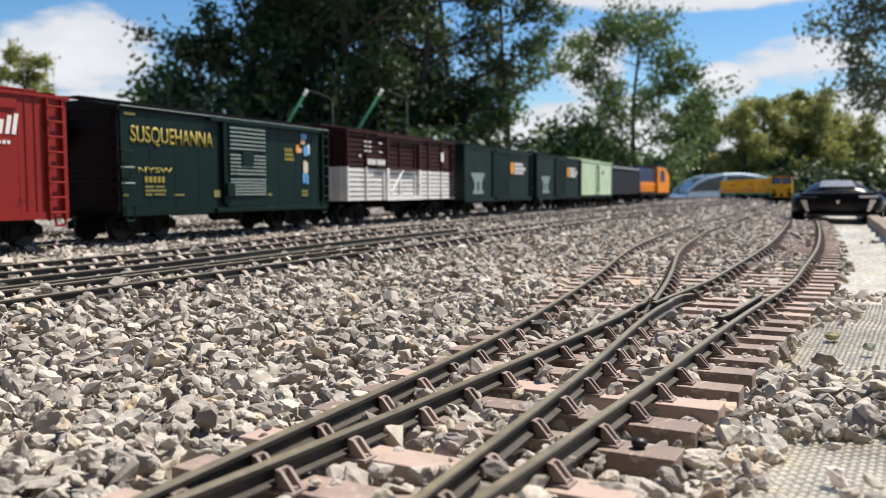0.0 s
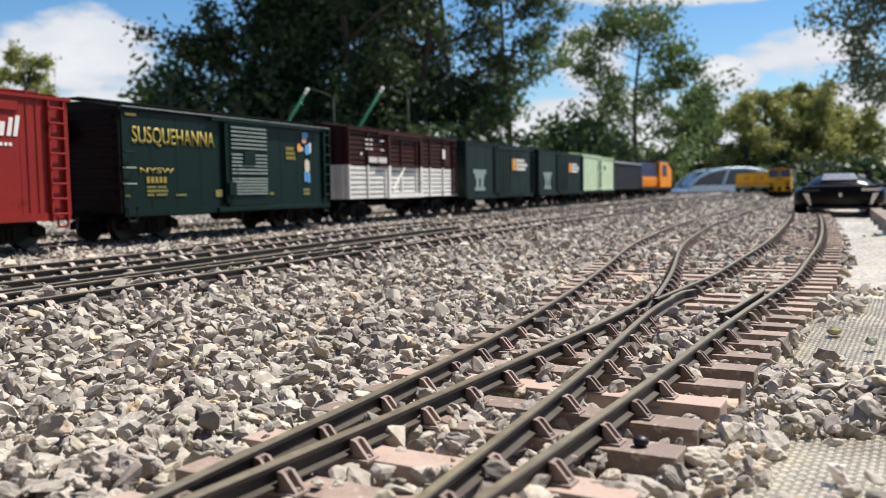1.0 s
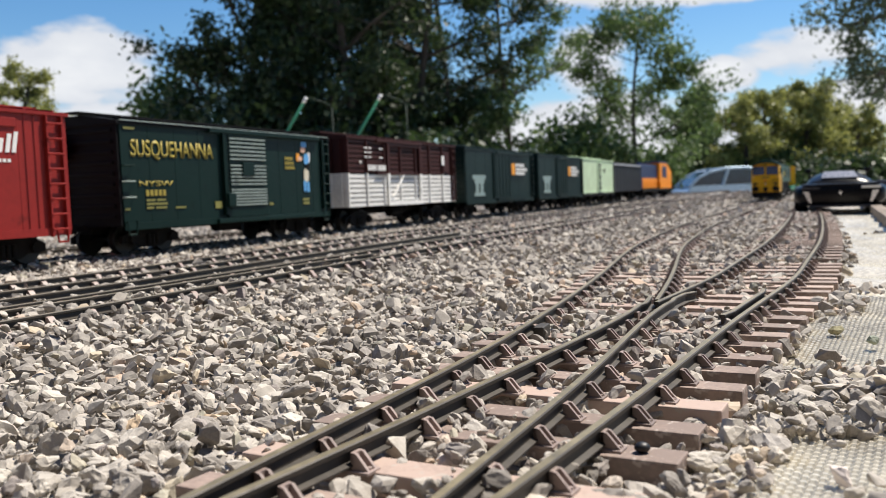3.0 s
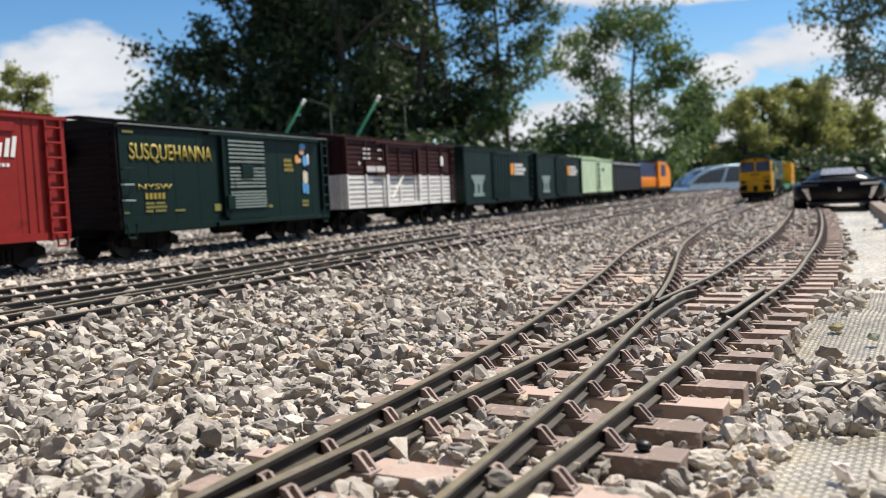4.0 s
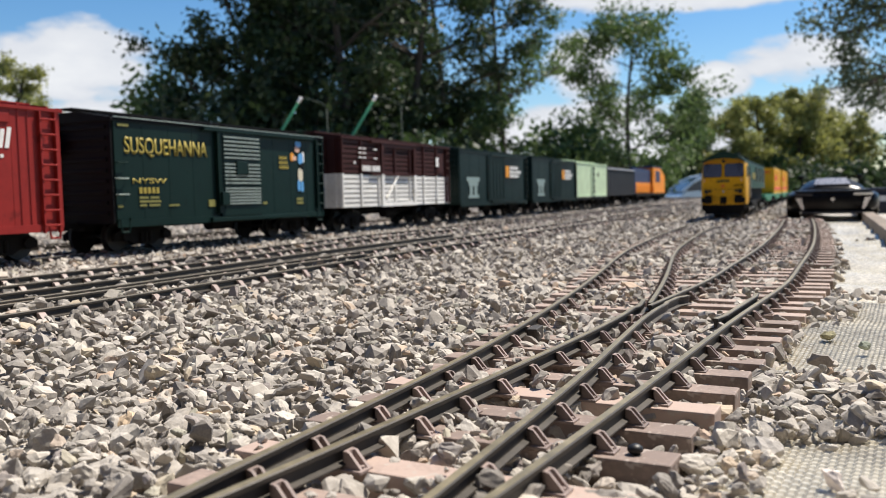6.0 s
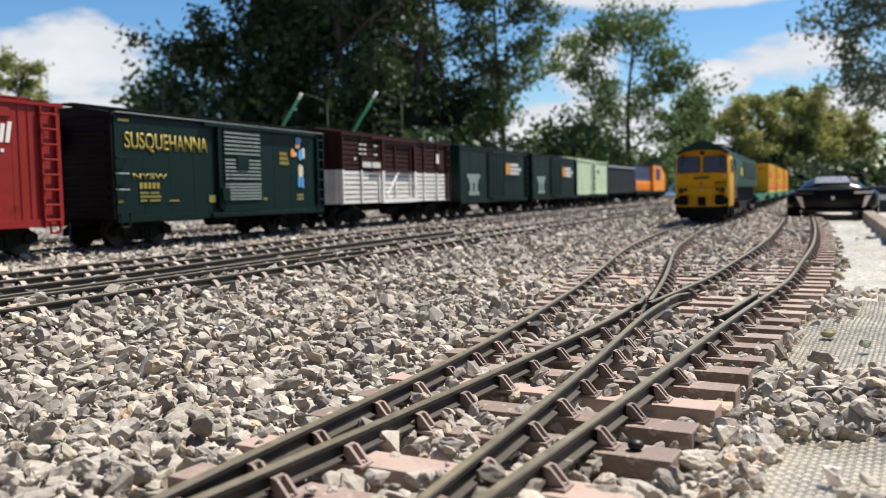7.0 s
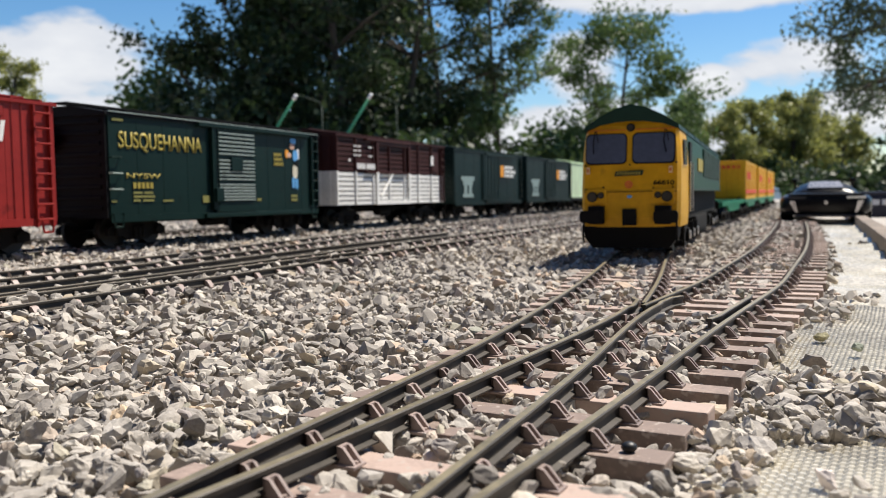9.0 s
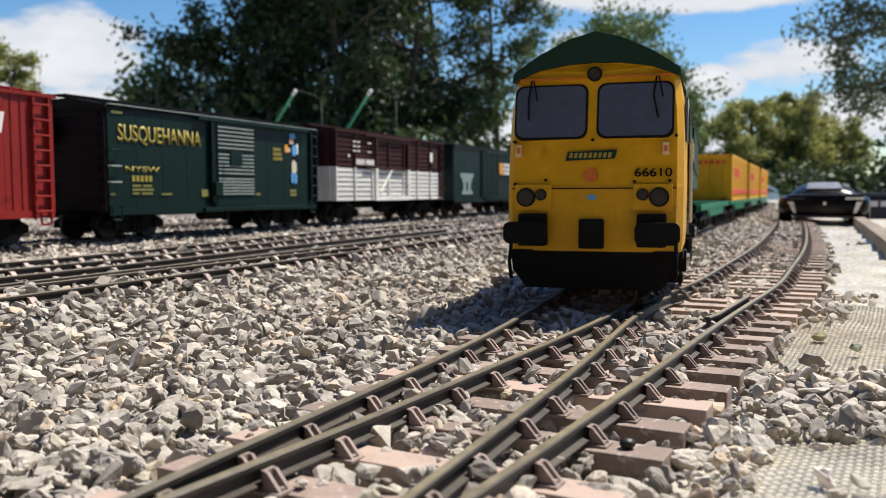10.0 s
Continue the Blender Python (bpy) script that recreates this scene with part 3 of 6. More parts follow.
def ballast():
    rng = np.random.default_rng(5)
    fine, plain, chip = stone_shapes(44, 12, 3), stone_shapes(24, 8, 4), stone_shapes(16, 6, 6)
    worn, close = stone_shapes(48, 12, 9, 1), stone_shapes(56, 11, 10, 2)

    def lay(name, label, y0, y1, pitch, mean, spreadout, lo, hi, shapes, lift=0.0, tilt=0.55, far=False, spread=0.57, margin=0.035):
        p = scatter(y0, y1, pitch, rng, spread=spread, margin=margin)
        z, k = bed(p, rng, far)
        size = np.clip(rng.lognormal(math.log(mean), spreadout, len(p)), lo, hi)
        gravel(name, label, np.column_stack([p, z + lift])[k], size[k], shapes, rng, STONE, tilt)

    lay("ballast_foreground", "rough grey crushed limestone ballast with tan and pink stones", 0.10, 0.25, 0.0039, 0.0029, 0.38, 0.0013, 0.0056, close, 0.0, 0.45)
    lay("ballast_near", "grey crushed limestone ballast with tan and pink stones", 0.25, 0.40, 0.0041, 0.0030, 0.38, 0.0014, 0.0062, worn, 0.0, 0.45)
    lay("ballast_between", "grey crushed limestone ballast with a few tan stones", 0.40, 0.70, 0.0042, 0.0027, 0.38, 0.0013, 0.0064, fine)
    # loose chips and a second layer
    lay("ballast_loose", "loose grey stone chips lying on the ballast", 0.10, 0.50, 0.0068, 0.0021, 0.45, 0.0009, 0.0052, worn, 0.0022, 0.5)
    lay("ballast_middle", "grey crushed limestone ballast between the tracks", 0.70, 1.5, 0.0051, 0.0031, 0.36, 0.0018, 0.0075, plain)
    lay("ballast_beyond", "grey crushed limestone ballast beyond the turnout", 1.5, 2.6, 0.0092, 0.0050, 0.32, 0.003, 0.010, chip, -0.001, 0.55, True)
    lay("ballast_far", "grey crushed limestone ballast in the distance", 2.6, 4.6, 0.0168, 0.0085, 0.3, 0.005, 0.016, chip, -0.003, 0.5, True)


ballast()

# a few single stones that stand out
PINK = material("pale_pink_stone", (0.62, 0.54, 0.49), 0.7, 0, 0.15, 200, 0.4, 900)
GREENISH = material("greenish_stone", (0.20, 0.22, 0.17), 0.8, 0, 0.2, 200, 0.4, 900)
TAN = material("tan_stone", (0.50, 0.38, 0.26), 0.8, 0, 0.25, 200, 0.5, 900)
GREYST = material("big_grey_stone", (0.36, 0.33, 0.30), 0.85, 0, 0.3, 150, 0.6, 800)


def single_stone(x, y, z, r, mat, label, seed):
    (sv, sf), = stone_shapes(1, 12, seed, 2)
    me = bpy.data.meshes.new("stone")
    me.from_pydata((sv * r).tolist(), [], sf.tolist())
    me.materials.append(mat)
    ob = new("stone", me)
    ob.matrix_basis = pose(x, y, z, 10, 5, seed * 37)
    return tagged(ob, label, "stone")


single_stone(0.0015, 0.197, 0.0075, 0.0046, PINK, "small pale pink stone lying between the rails", 11)
single_stone(0.0290, 0.200, 0.0075, 0.0058, GREENISH, "greenish grey stone lodged between the rails", 12)
single_stone(0.0785, 0.202, 0.0065, 0.0062, GREYST, "large grey stone beside the sleeper ends", 13)
single_stone(-0.030, 0.168, 0.006, 0.0055, GREYST, "rounded grey stone beside the rail", 14)
single_stone(-0.066, 0.243, 0.007, 0.0065, TAN, "tan stone among the grey ballast", 15)
single_stone(-0.088, 0.238, 0.008, 0.0048, TAN, "small yellowish stone among the grey ballast", 16)
single_stone(0.0835, 0.178, 0.0070, 0.0038, PINK, "pale pinkish stone on the fabric", 17)


MOSS = material("dry_moss", (0.22, 0.20, 0.12), 0.95, 0, 0.35, 300, 1.0, 900)
single_stone(0.166, 0.359, 0.0068, 0.0044, MOSS, "dry clump of moss on the woven fabric", 18)
single_stone(0.168, 0.334, 0.0066, 0.0036, GREENISH, "dark clump of grit on the woven fabric", 19)
bead = bmesh.new()
bmesh.ops.create_uvsphere(bead, u_segments=16, v_segments=10, radius=0.0017)
bmesh.ops.scale(bead, verts=bead.verts, vec=(1.1, 1.0, 0.75))
bead = part("rubber_bead", bead, material("black_bead", (0.010, 0.010, 0.011), 0.45), None, "", True)
spot = np.array((0.0455, 0.1926))
lp, lq = min(SLEEPER_LINES, key=lambda k: abs((spot - k[0])[0] * k[1][1] - (spot - k[0])[1] * k[1][0]))
spot = lp + lq * ((spot - lp) @ lq)
bead.matrix_basis = pose(spot[0], spot[1], TOP - 0.0047)
tagged(bead, "small glossy black rubber bead lying on a sleeper", "bead")


# ---------------------------------------------------------------- silvery woven fabric along the edge
FABRIC = material("woven_fabric", (0.52, 0.475, 0.39), 0.27, 0.20, 0.22, 40, 0.3, 600, second=(0.72, 0.67, 0.56))


def fabric():
    """A crumpled woven sheet; the weave is real relief."""
    vs = []
    line = spline(RIGHT_LINE, 0.00095)
    y = line[:, 1]
    rows = [i for i in range(len(line)) if 0.10 < y[i] < 1.9 and (y[i] < 0.50 or i % 3 == 0)]
    nrm = normals(line)
    cols = np.arange(0.036, 0.150, 0.00095)
    for j, i in enumerate(rows):
        folded = min(1, max(0, (y[i] - 0.43) / 0.1))
        for k, o in enumerate(cols):
            px, py = line[i, 0] + nrm[i, 0] * o, line[i, 1] + nrm[i, 1] * o
            lift = 0.0030 * noise.noise((px * 14, py * 14, 2.0)) + 0.0018 * noise.noise((px * 40, py * 40, 5.0))
            weave = 0.00042 * (1 if (j // 2 + k // 2) % 2 else -1) if y[i] < 0.50 else 0
            if folded:  # loose folds across the strip
                wave = abs(math.sin(math.pi * (y[i] * (1 - 0.16 * y[i]) + 0.10 * px + 0.012 * noise.noise((px * 9, py * 9, 8.0))) / 0.085))
                lift += 0.0125 * folded * (wave ** 0.5 - 0.78)
            vs.append((px, py, 0.0034 + lift + weave - 0.004 * max(0, (o - 0.11) / 0.04)))
    n = len(cols)
    ob = thing("ground_fabric", "crumpled silvery woven ground fabric beside the track", "fabric")
    cut = next(j for j, i in enumerate(rows) if y[i] > 0.50)
    for name, label, r0, r1 in (("flat_sheet", "open-weave sheet lying flat", 0, cut), ("folded_sheet", "pale sheet lying in loose folds", cut, len(rows) - 1)):
        me = bpy.data.meshes.new(name)
        fs = [(j * n + k, j * n + k + 1, (j + 1) * n + k + 1, (j + 1) * n + k) for j in range(r1 - r0) for k in range(n - 1)]
        me.from_pydata(vs[r0 * n:(r1 + 1) * n], [], fs)
        me.materials.append(FABRIC)
        sheet = new(name, me)
        sheet.parent = ob
        tagged(sheet, label)


fabric()
TIMBER = material("grey_timber", (0.17, 0.135, 0.105), 0.8, 0, 0.35, 25, 0.4, 200)


def edging():
    ob = thing("timber_edging", "weathered brown timber edging board along the ballast", "edging", kind="structure")
    pts = spline([(0.26, 0.44), (0.46, 0.88), (0.79, 1.60), (1.25, 2.60), (1.9, 4.0)], 0.05)
    bm = bmesh.new()
    for i in range(0, len(pts) - 9, 9):
        a, b = pts[i], pts[i + 9]
        d = b - a
        m = pose(a[0], a[1], 0, 0, 0, math.degrees(math.atan2(d[1], d[0])) - 90)
        bm = bmesh.new()
        box(bm, 0.006, 0.026, 0.001, float(np.linalg.norm(d)) - 0.001, -0.10, 0.020 + random.uniform(-0.001, 0.001), 0.0015, m=m)
        part("plank", bm, TIMBER, ob)


edging()


# ---------------------------------------------------------------- unseen light-blocking wall behind the camera
BLOCK_DARK = material("light_block_boards", (0.045, 0.038, 0.032), 0.8, 0, 0.3, 12, 0.4, 300)


def light_block_wall():
    """A plain dark boarded wall, added out of view to cut sky light from behind."""
    ob = thing("light_block_south", "unseen dark boarded wall added to block light from behind", "wall", kind="structure")
    for k in range(22):
        bm = bmesh.new()
        box(bm, -3.3 + k * 0.3, -3.006 + k * 0.3, -0.84, -0.80, -0.2, 1.75 + random.uniform(-0.01, 0.01), 0.004)
        part("board", bm, BLOCK_DARK, ob)


light_block_wall()


def crate():
    ob = thing("plastic_crate", "dark blue plastic crate with white bars beyond the edging", "crate", pose(1.165, 2.20, -0.06, 0, 0, -20))
    dark = material("navy_plastic", (0.010, 0.014, 0.035), 0.35, 0, 0.15, 40)
    pale = material("white_mark", (0.7, 0.7, 0.7), 0.5, 0, 0.05, 80)
    bm = bmesh.new()
    box(bm, -0.07, 0.11, -0.06, 0.10, 0, 0.115, 0.006)
    body = part("body", bm, dark, ob)
    bm = bmesh.new()
    box(bm, -0.075, 0.115, -0.065, 0.105, 0.115, 0.124, 0.003)
    part("lid", bm, dark, ob)
    for k in range(3):
        bm = bmesh.new()
        box(bm, -0.030 + k * 0.022, -0.014 + k * 0.022, -0.0615, -0.059, 0.090, 0.104)
        part("white_bar", bm, pale, body)


crate()
# ---------------------------------------------------------------- rolling stock
def paint(name, c, rough=0.45, vary=0.12, dirt=None):
    return material(name, c, rough, 0, vary, 28, 0.06, 500, ior=1.28, speck=(dirt or tuple(k * 0.6 for k in c), 60, 0.66))


RED_P = paint("red_paint", (0.235, 0.020, 0.017))
BLACK_P = paint("black_paint", (0.0022, 0.0022, 0.0026), 0.7)
GREEN_P = paint("bottle_green_paint", (0.0014, 0.0135, 0.0105), 0.5)
DARKGREEN_P = paint("dark_green_paint", (0.0022, 0.0125, 0.0112), 0.5)
SLAT_GREEN = paint("pale_door_ribs", (0.28, 0.335, 0.31), 0.45)
BROWN_P = paint("oxide_brown_paint", (0.040, 0.0105, 0.009), 0.6)
WHITE_P = paint("off_white_paint", (0.74, 0.73, 0.70), 0.55)
PALEGREEN_P = paint("pale_green_paint", (0.50, 0.62, 0.42), 0.5)
GREY_P = paint("charcoal_paint", (0.045, 0.048, 0.055), 0.55)
ORANGE_P = paint("orange_paint", (0.75, 0.24, 0.012), 0.45)
NAVY_P = paint("navy_paint", (0.012, 0.025, 0.085), 0.4)
LETTER_Y = material("yellow_lettering", (0.31, 0.245, 0.04), 0.6, 0, 0.1, 200)
LETTER_W = material("white_lettering", (0.75, 0.74, 0.72), 0.6, 0, 0.06, 200)
LETTER_DIM = material("faded_lettering", (0.20, 0.27, 0.26), 0.6, 0, 0.1, 200)
BLUE_M = material("sky_blue_mark", (0.10, 0.32, 0.62), 0.5, 0, 0.1, 200)
SKIN_M = material("peach_mark", (0.62, 0.38, 0.27), 0.5, 0, 0.1, 200)
ORANGE_M = material("orange_mark", (0.75, 0.30, 0.02), 0.5, 0, 0.1, 200)
IRON = material("blackened_iron", (0.008, 0.0075, 0.007), 0.9, 0.0, 0.3, 80, 0.2, 600, ior=1.25)
WHEEL = material("wheel_steel", (0.012, 0.011, 0.010), 0.6, 0.0, 0.2, 80)


def round_rect(x0, x1, z0, z1, r, n=5):
    pts = []
    for cx, cz, a0 in ((x1 - r, z1 - r, 0), (x0 + r, z1 - r, 90), (x0 + r, z0 + r, 180), (x1 - r, z0 + r, 270)):
        for k in range(n + 1):
            a = radians(a0 + 90 * k / n)
            pts.append((cx + r * math.cos(a), cz + r * math.sin(a)))
    return pts


def wheelset(parent, y, r=0.0150):
    bm = bmesh.new()
    for s in (-1, 1):
        rod(bm, (s * 0.0208, y, r), (s * 0.0262, y, r), r, 22)
        rod(bm, (s * 0.0200, y, r), (s * 0.0210, y, r), r * 1.12, 22)
        rod(bm, (s * 0.0262, y, r), (s * 0.0268, y, r), r * 0.45, 12)
    rod(bm, (-0.037, y, r), (0.037, y, r), 0.0018, 8)
    part("wheelset", bm, WHEEL, parent)


def truck(parent, y, base=0.058):
    """A cast four-wheel bogie: two side frames with springs, a bolster and two wheelsets."""
    bm = bmesh.new()
    for s in (-1, 1):
        x0, x1 = sorted((s * 0.031, s * 0.036))
        prism(bm, [(y - base * 0.72, 0.018), (y - base * 0.58, 0.022), (y - base * 0.22, 0.027), (y + base * 0.22, 0.027), (y + base * 0.58, 0.022), (y + base * 0.72, 0.018),
                   (y + base * 0.72, 0.011), (y + base * 0.38, 0.010), (y + base * 0.24, 0.0055), (y - base * 0.24, 0.0055), (y - base * 0.38, 0.010), (y - base * 0.72, 0.011)], x0, x1, axis="x")
        for d in (-1, 1):
            rod(bm, (s * 0.035, y + d * base / 2, 0.0150), (s * 0.040, y + d * base / 2, 0.0150), 0.0052, 10)
        for k in (-0.006, 0, 0.006):
            rod(bm, (s * 0.0375, y + k, 0.008), (s * 0.0375, y + k, 0.019), 0.0024, 8)
    box(bm, -0.032, 0.032, y - 0.007, y + 0.007, 0.017, 0.031)
    tr = part("bogie", bm, IRON, parent)
    for d in (-1, 1):
        wheelset(tr, y + d * base / 2)


def coupler(parent, y, way):
    bm = bmesh.new()
    y0, y1 = sorted((y, y + way * 0.016))
    box(bm, -0.003, 0.003, y0, y1, 0.025, 0.031, 0.0006)
    y0, y1 = sorted((y + way * 0.013, y + way * 0.022))
    box(bm, -0.006, 0.006, y0, y1, 0.023, 0.033, 0.0012)
    part("coupler", bm, IRON, parent)


def ladder(parent, x, y, z0, z1, mat, wide=0.016, rungs=7, along="y", reach=0.0035):
    bm = bmesh.new()
    for d in (-wide / 2, wide / 2):
        if along == "y":
            box(bm, x, x + reach, y + d - 0.0009, y + d + 0.0009, z0, z1)
        else:
            box(bm, x + d - 0.0009, x + d + 0.0009, y - reach, y, z0, z1)
    for k in range(rungs):
        z = z0 + (z1 - z0) * (k + 0.5) / rungs
        if along == "y":
            rod(bm, (x + reach, y - wide / 2, z), (x + reach, y + wide / 2, z), 0.0009, 6)
        else:
            rod(bm, (x - wide / 2, y - reach, z), (x + wide / 2, y - reach, z), 0.0009, 6)
    part("ladder", bm, mat, parent)


def stirrup(parent, x, y, z, mat):
    bm = bmesh.new()
    bent(bm, [(x, y - 0.007, z), (x, y - 0.005, z - 0.014), (x, y + 0.005, z - 0.014), (x, y + 0.007, z)], 0.0011)
    part("step", bm, mat, parent)


def bars(bm, x, y0, z0, count, w, h, gap, thick=0.0007):
    """Plain upright bars for lettering that is not spelt out, one for each letter."""
    for k in range(count):
        y = y0 + k * (w + gap)
        box(bm, x, x + thick, y, y + w * 0.86, z0, z0 + h)


def words(parent, name, text, wide, high, mat, m, thick=0.0004, bold=0.0):
    """Lettering of a given width and height, standing on its base line from its left end."""
    cu = bpy.data.curves.new(name, "FONT")
    cu.body, cu.size = text, 1.0
    cu.offset = bold
    tmp = bpy.data.objects.new(name, cu)
    me = bpy.data.meshes.new_from_object(tmp)
    bpy.data.objects.remove(tmp)
    me.materials.clear()
    me.materials.append(mat)
    xs, ys = [v.co.x for v in me.vertices], [v.co.y for v in me.vertices]
    lo, hi, low, top = min(xs), max(xs), min(ys), max(ys)
    bm = bmesh.new()
    bm.from_mesh(me)
    for v in bm.verts:
        v.co = ((v.co.x - lo) / (hi - lo) * wide, (v.co.y - low) / (top - low) * high, 0)
    r = bmesh.ops.extrude_face_region(bm, geom=bm.faces[:])
    bmesh.ops.translate(bm, verts=[g for g in r["geom"] if isinstance(g, bmesh.types.BMVert)], vec=(0, 0, thick))
    bm.to_mesh(me)
    bm.free()
    ob = new(name, me)
    ob.parent, ob.matrix_basis = parent, m
    return ob


def underframe(parent, L, mat=None):
    bm = bmesh.new()
    box(bm, -0.008, 0.008, 0.004, L - 0.004, 0.022, 0.036)
    for k in range(5):
        y = L * (0.1 + 0.2 * k)
        box(bm, -0.046, 0.046, y - 0.002, y + 0.002, 0.029, 0.036)
    rod(bm, (0.020, L * 0.46, 0.022), (0.020, L * 0.56, 0.022), 0.007, 12)
    part("underframe", bm, mat or IRON, parent)
    for y in (0.058, L - 0.058):
        truck(parent, y)
    coupler(parent, 0.0, -1)
    coupler(parent, L, 1)


def car_body(parent, L, mat, end_mat, roof_mat, W=0.106, sill=0.035, eave=0.135, peak=0.145, seams=10, seam_mat=None, overhang=0.002):
    h = W / 2
    bm = bmesh.new()
    box(bm, -h, h, 0.003, L - 0.003, sill, eave, 0.0008)
    part("body", bm, mat, parent)
    for y0, y1 in ((0.0, 0.003), (L - 0.003, L)):
        bm = bmesh.new()
        box(bm, -h + 0.001, h - 0.001, y0, y1, sill, eave + 0.003)
        ribs = []
        for k in range(9):
            z = sill + 0.008 + k * (eave - sill - 0.012) / 8.5
            yy0, yy1 = (y0 - 0.0016, y0 + 0.001) if y0 == 0 else (y1 - 0.001, y1 + 0.0016)
            ribs.append((yy0, yy1, z))
        wall = part("end_wall", bm, end_mat, parent)
        for yy0, yy1, z in ribs:
            bm = bmesh.new()
            box(bm, -h + 0.007, h - 0.007, yy0, yy1, z, z + 0.0042, 0.0008)
            part("rib", bm, end_mat, wall)
    for k in range(seams + 1):
        y = 0.004 + (L - 0.008) * k / seams
        bm = bmesh.new()
        box(bm, h - 0.0003, h + 0.0002, y - 0.0008, y + 0.0008, sill + 0.0035, eave - 0.002)
        part("panel_seam", bm, seam_mat or mat, parent)
    bm = bmesh.new()
    box(bm, h - 0.0003, h + 0.0014, 0.003, L - 0.003, sill - 0.004, sill + 0.003)
    part("side_sill", bm, seam_mat or mat, parent)
    bm = bmesh.new()
    prism(bm, [(-h - overhang, eave - 0.001), (h + overhang, eave - 0.001), (h + overhang, eave + 0.002), (0.012, peak), (-0.012, peak), (-h - overhang, eave + 0.002)], -0.002, L + 0.002)
    for k in range(13):
        y = L * (k + 0.5) / 13
        prism(bm, [(h + overhang, eave + 0.0015), (h + overhang, eave + 0.0035), (0.014, peak + 0.0015), (0.014, peak - 0.001)], y - 0.0012, y + 0.0012)
    part("roof", bm, roof_mat, parent)
    bm = bmesh.new()
    for s in (-0.0105, -0.0035, 0.0035):
        box(bm, s, s + 0.007 - 0.0008, -0.006, L + 0.006, peak + 0.0022, peak + 0.0040)
    for k in range(8):
        y = L * (k + 0.5) / 8
        box(bm, -0.010, 0.010, y - 0.001, y + 0.001, peak - 0.001, peak + 0.0023)
    part("running_board", bm, roof_mat, parent)


def place(ob, y0):
    x, y = standing(y0 + 0.0211)
    ob.matrix_basis = pose(x, y, TRAIN_TOP, 0, 0, -23.5)
    return ob


def red_car():
    L = 0.40
    ob = place(thing("boxcar", "bright red steel model boxcar with ladders and white lettering", "model wagon"), 0.790 - L * 0.917)
    car_body(ob, L, RED_P, RED_P, RED_P, seams=8, eave=0.1345, peak=0.1415, sill=0.029)
    ladder(ob, 0.053, L - 0.016, 0.024, 0.133, RED_P, 0.017, 8)
    ladder(ob, 0.030, L + 0.0035, 0.032, 0.132, RED_P, 0.018, 8, "x", 0.0035)
    stirrup(ob, 0.054, L - 0.012, 0.033, RED_P)
    bm = bmesh.new()
    for yy in (L - 0.036, L - 0.046):  # rivet rows
        for k in range(34):
            z = 0.033 + k * 0.003
            box(bm, 0.0530, 0.0541, yy - 0.0005, yy + 0.0005, z, z + 0.0011)
    part("rivets", bm, RED_P, ob)
    bm = bmesh.new()
    for y, w, hh in ((0.106, 0.011, 0.016), (0.092, 0.010, 0.016), (0.079, 0.009, 0.012), (0.067, 0.0042, 0.016), (0.0605, 0.0042, 0.018)):
        prism(bm, [(L - y, 0.099), (L - y + w, 0.099), (L - y + w + hh * 0.2, 0.099 + hh), (L - y + hh * 0.2, 0.099 + hh)], 0.0532, 0.0537, axis="x")
    bars(bm, 0.0532, L - 0.134, 0.0905, 16, 0.0036, 0.0030, 0.0010, 0.0003)
    part("lettering", bm, LETTER_W, ob, "white lettering")
    bm = bmesh.new()
    box(bm, 0.0528, 0.0545, L - 0.075, L - 0.055, 0.121, 0.129, 0.0005)
    part("plate", bm, RED_P, ob)
    underframe(ob, L)


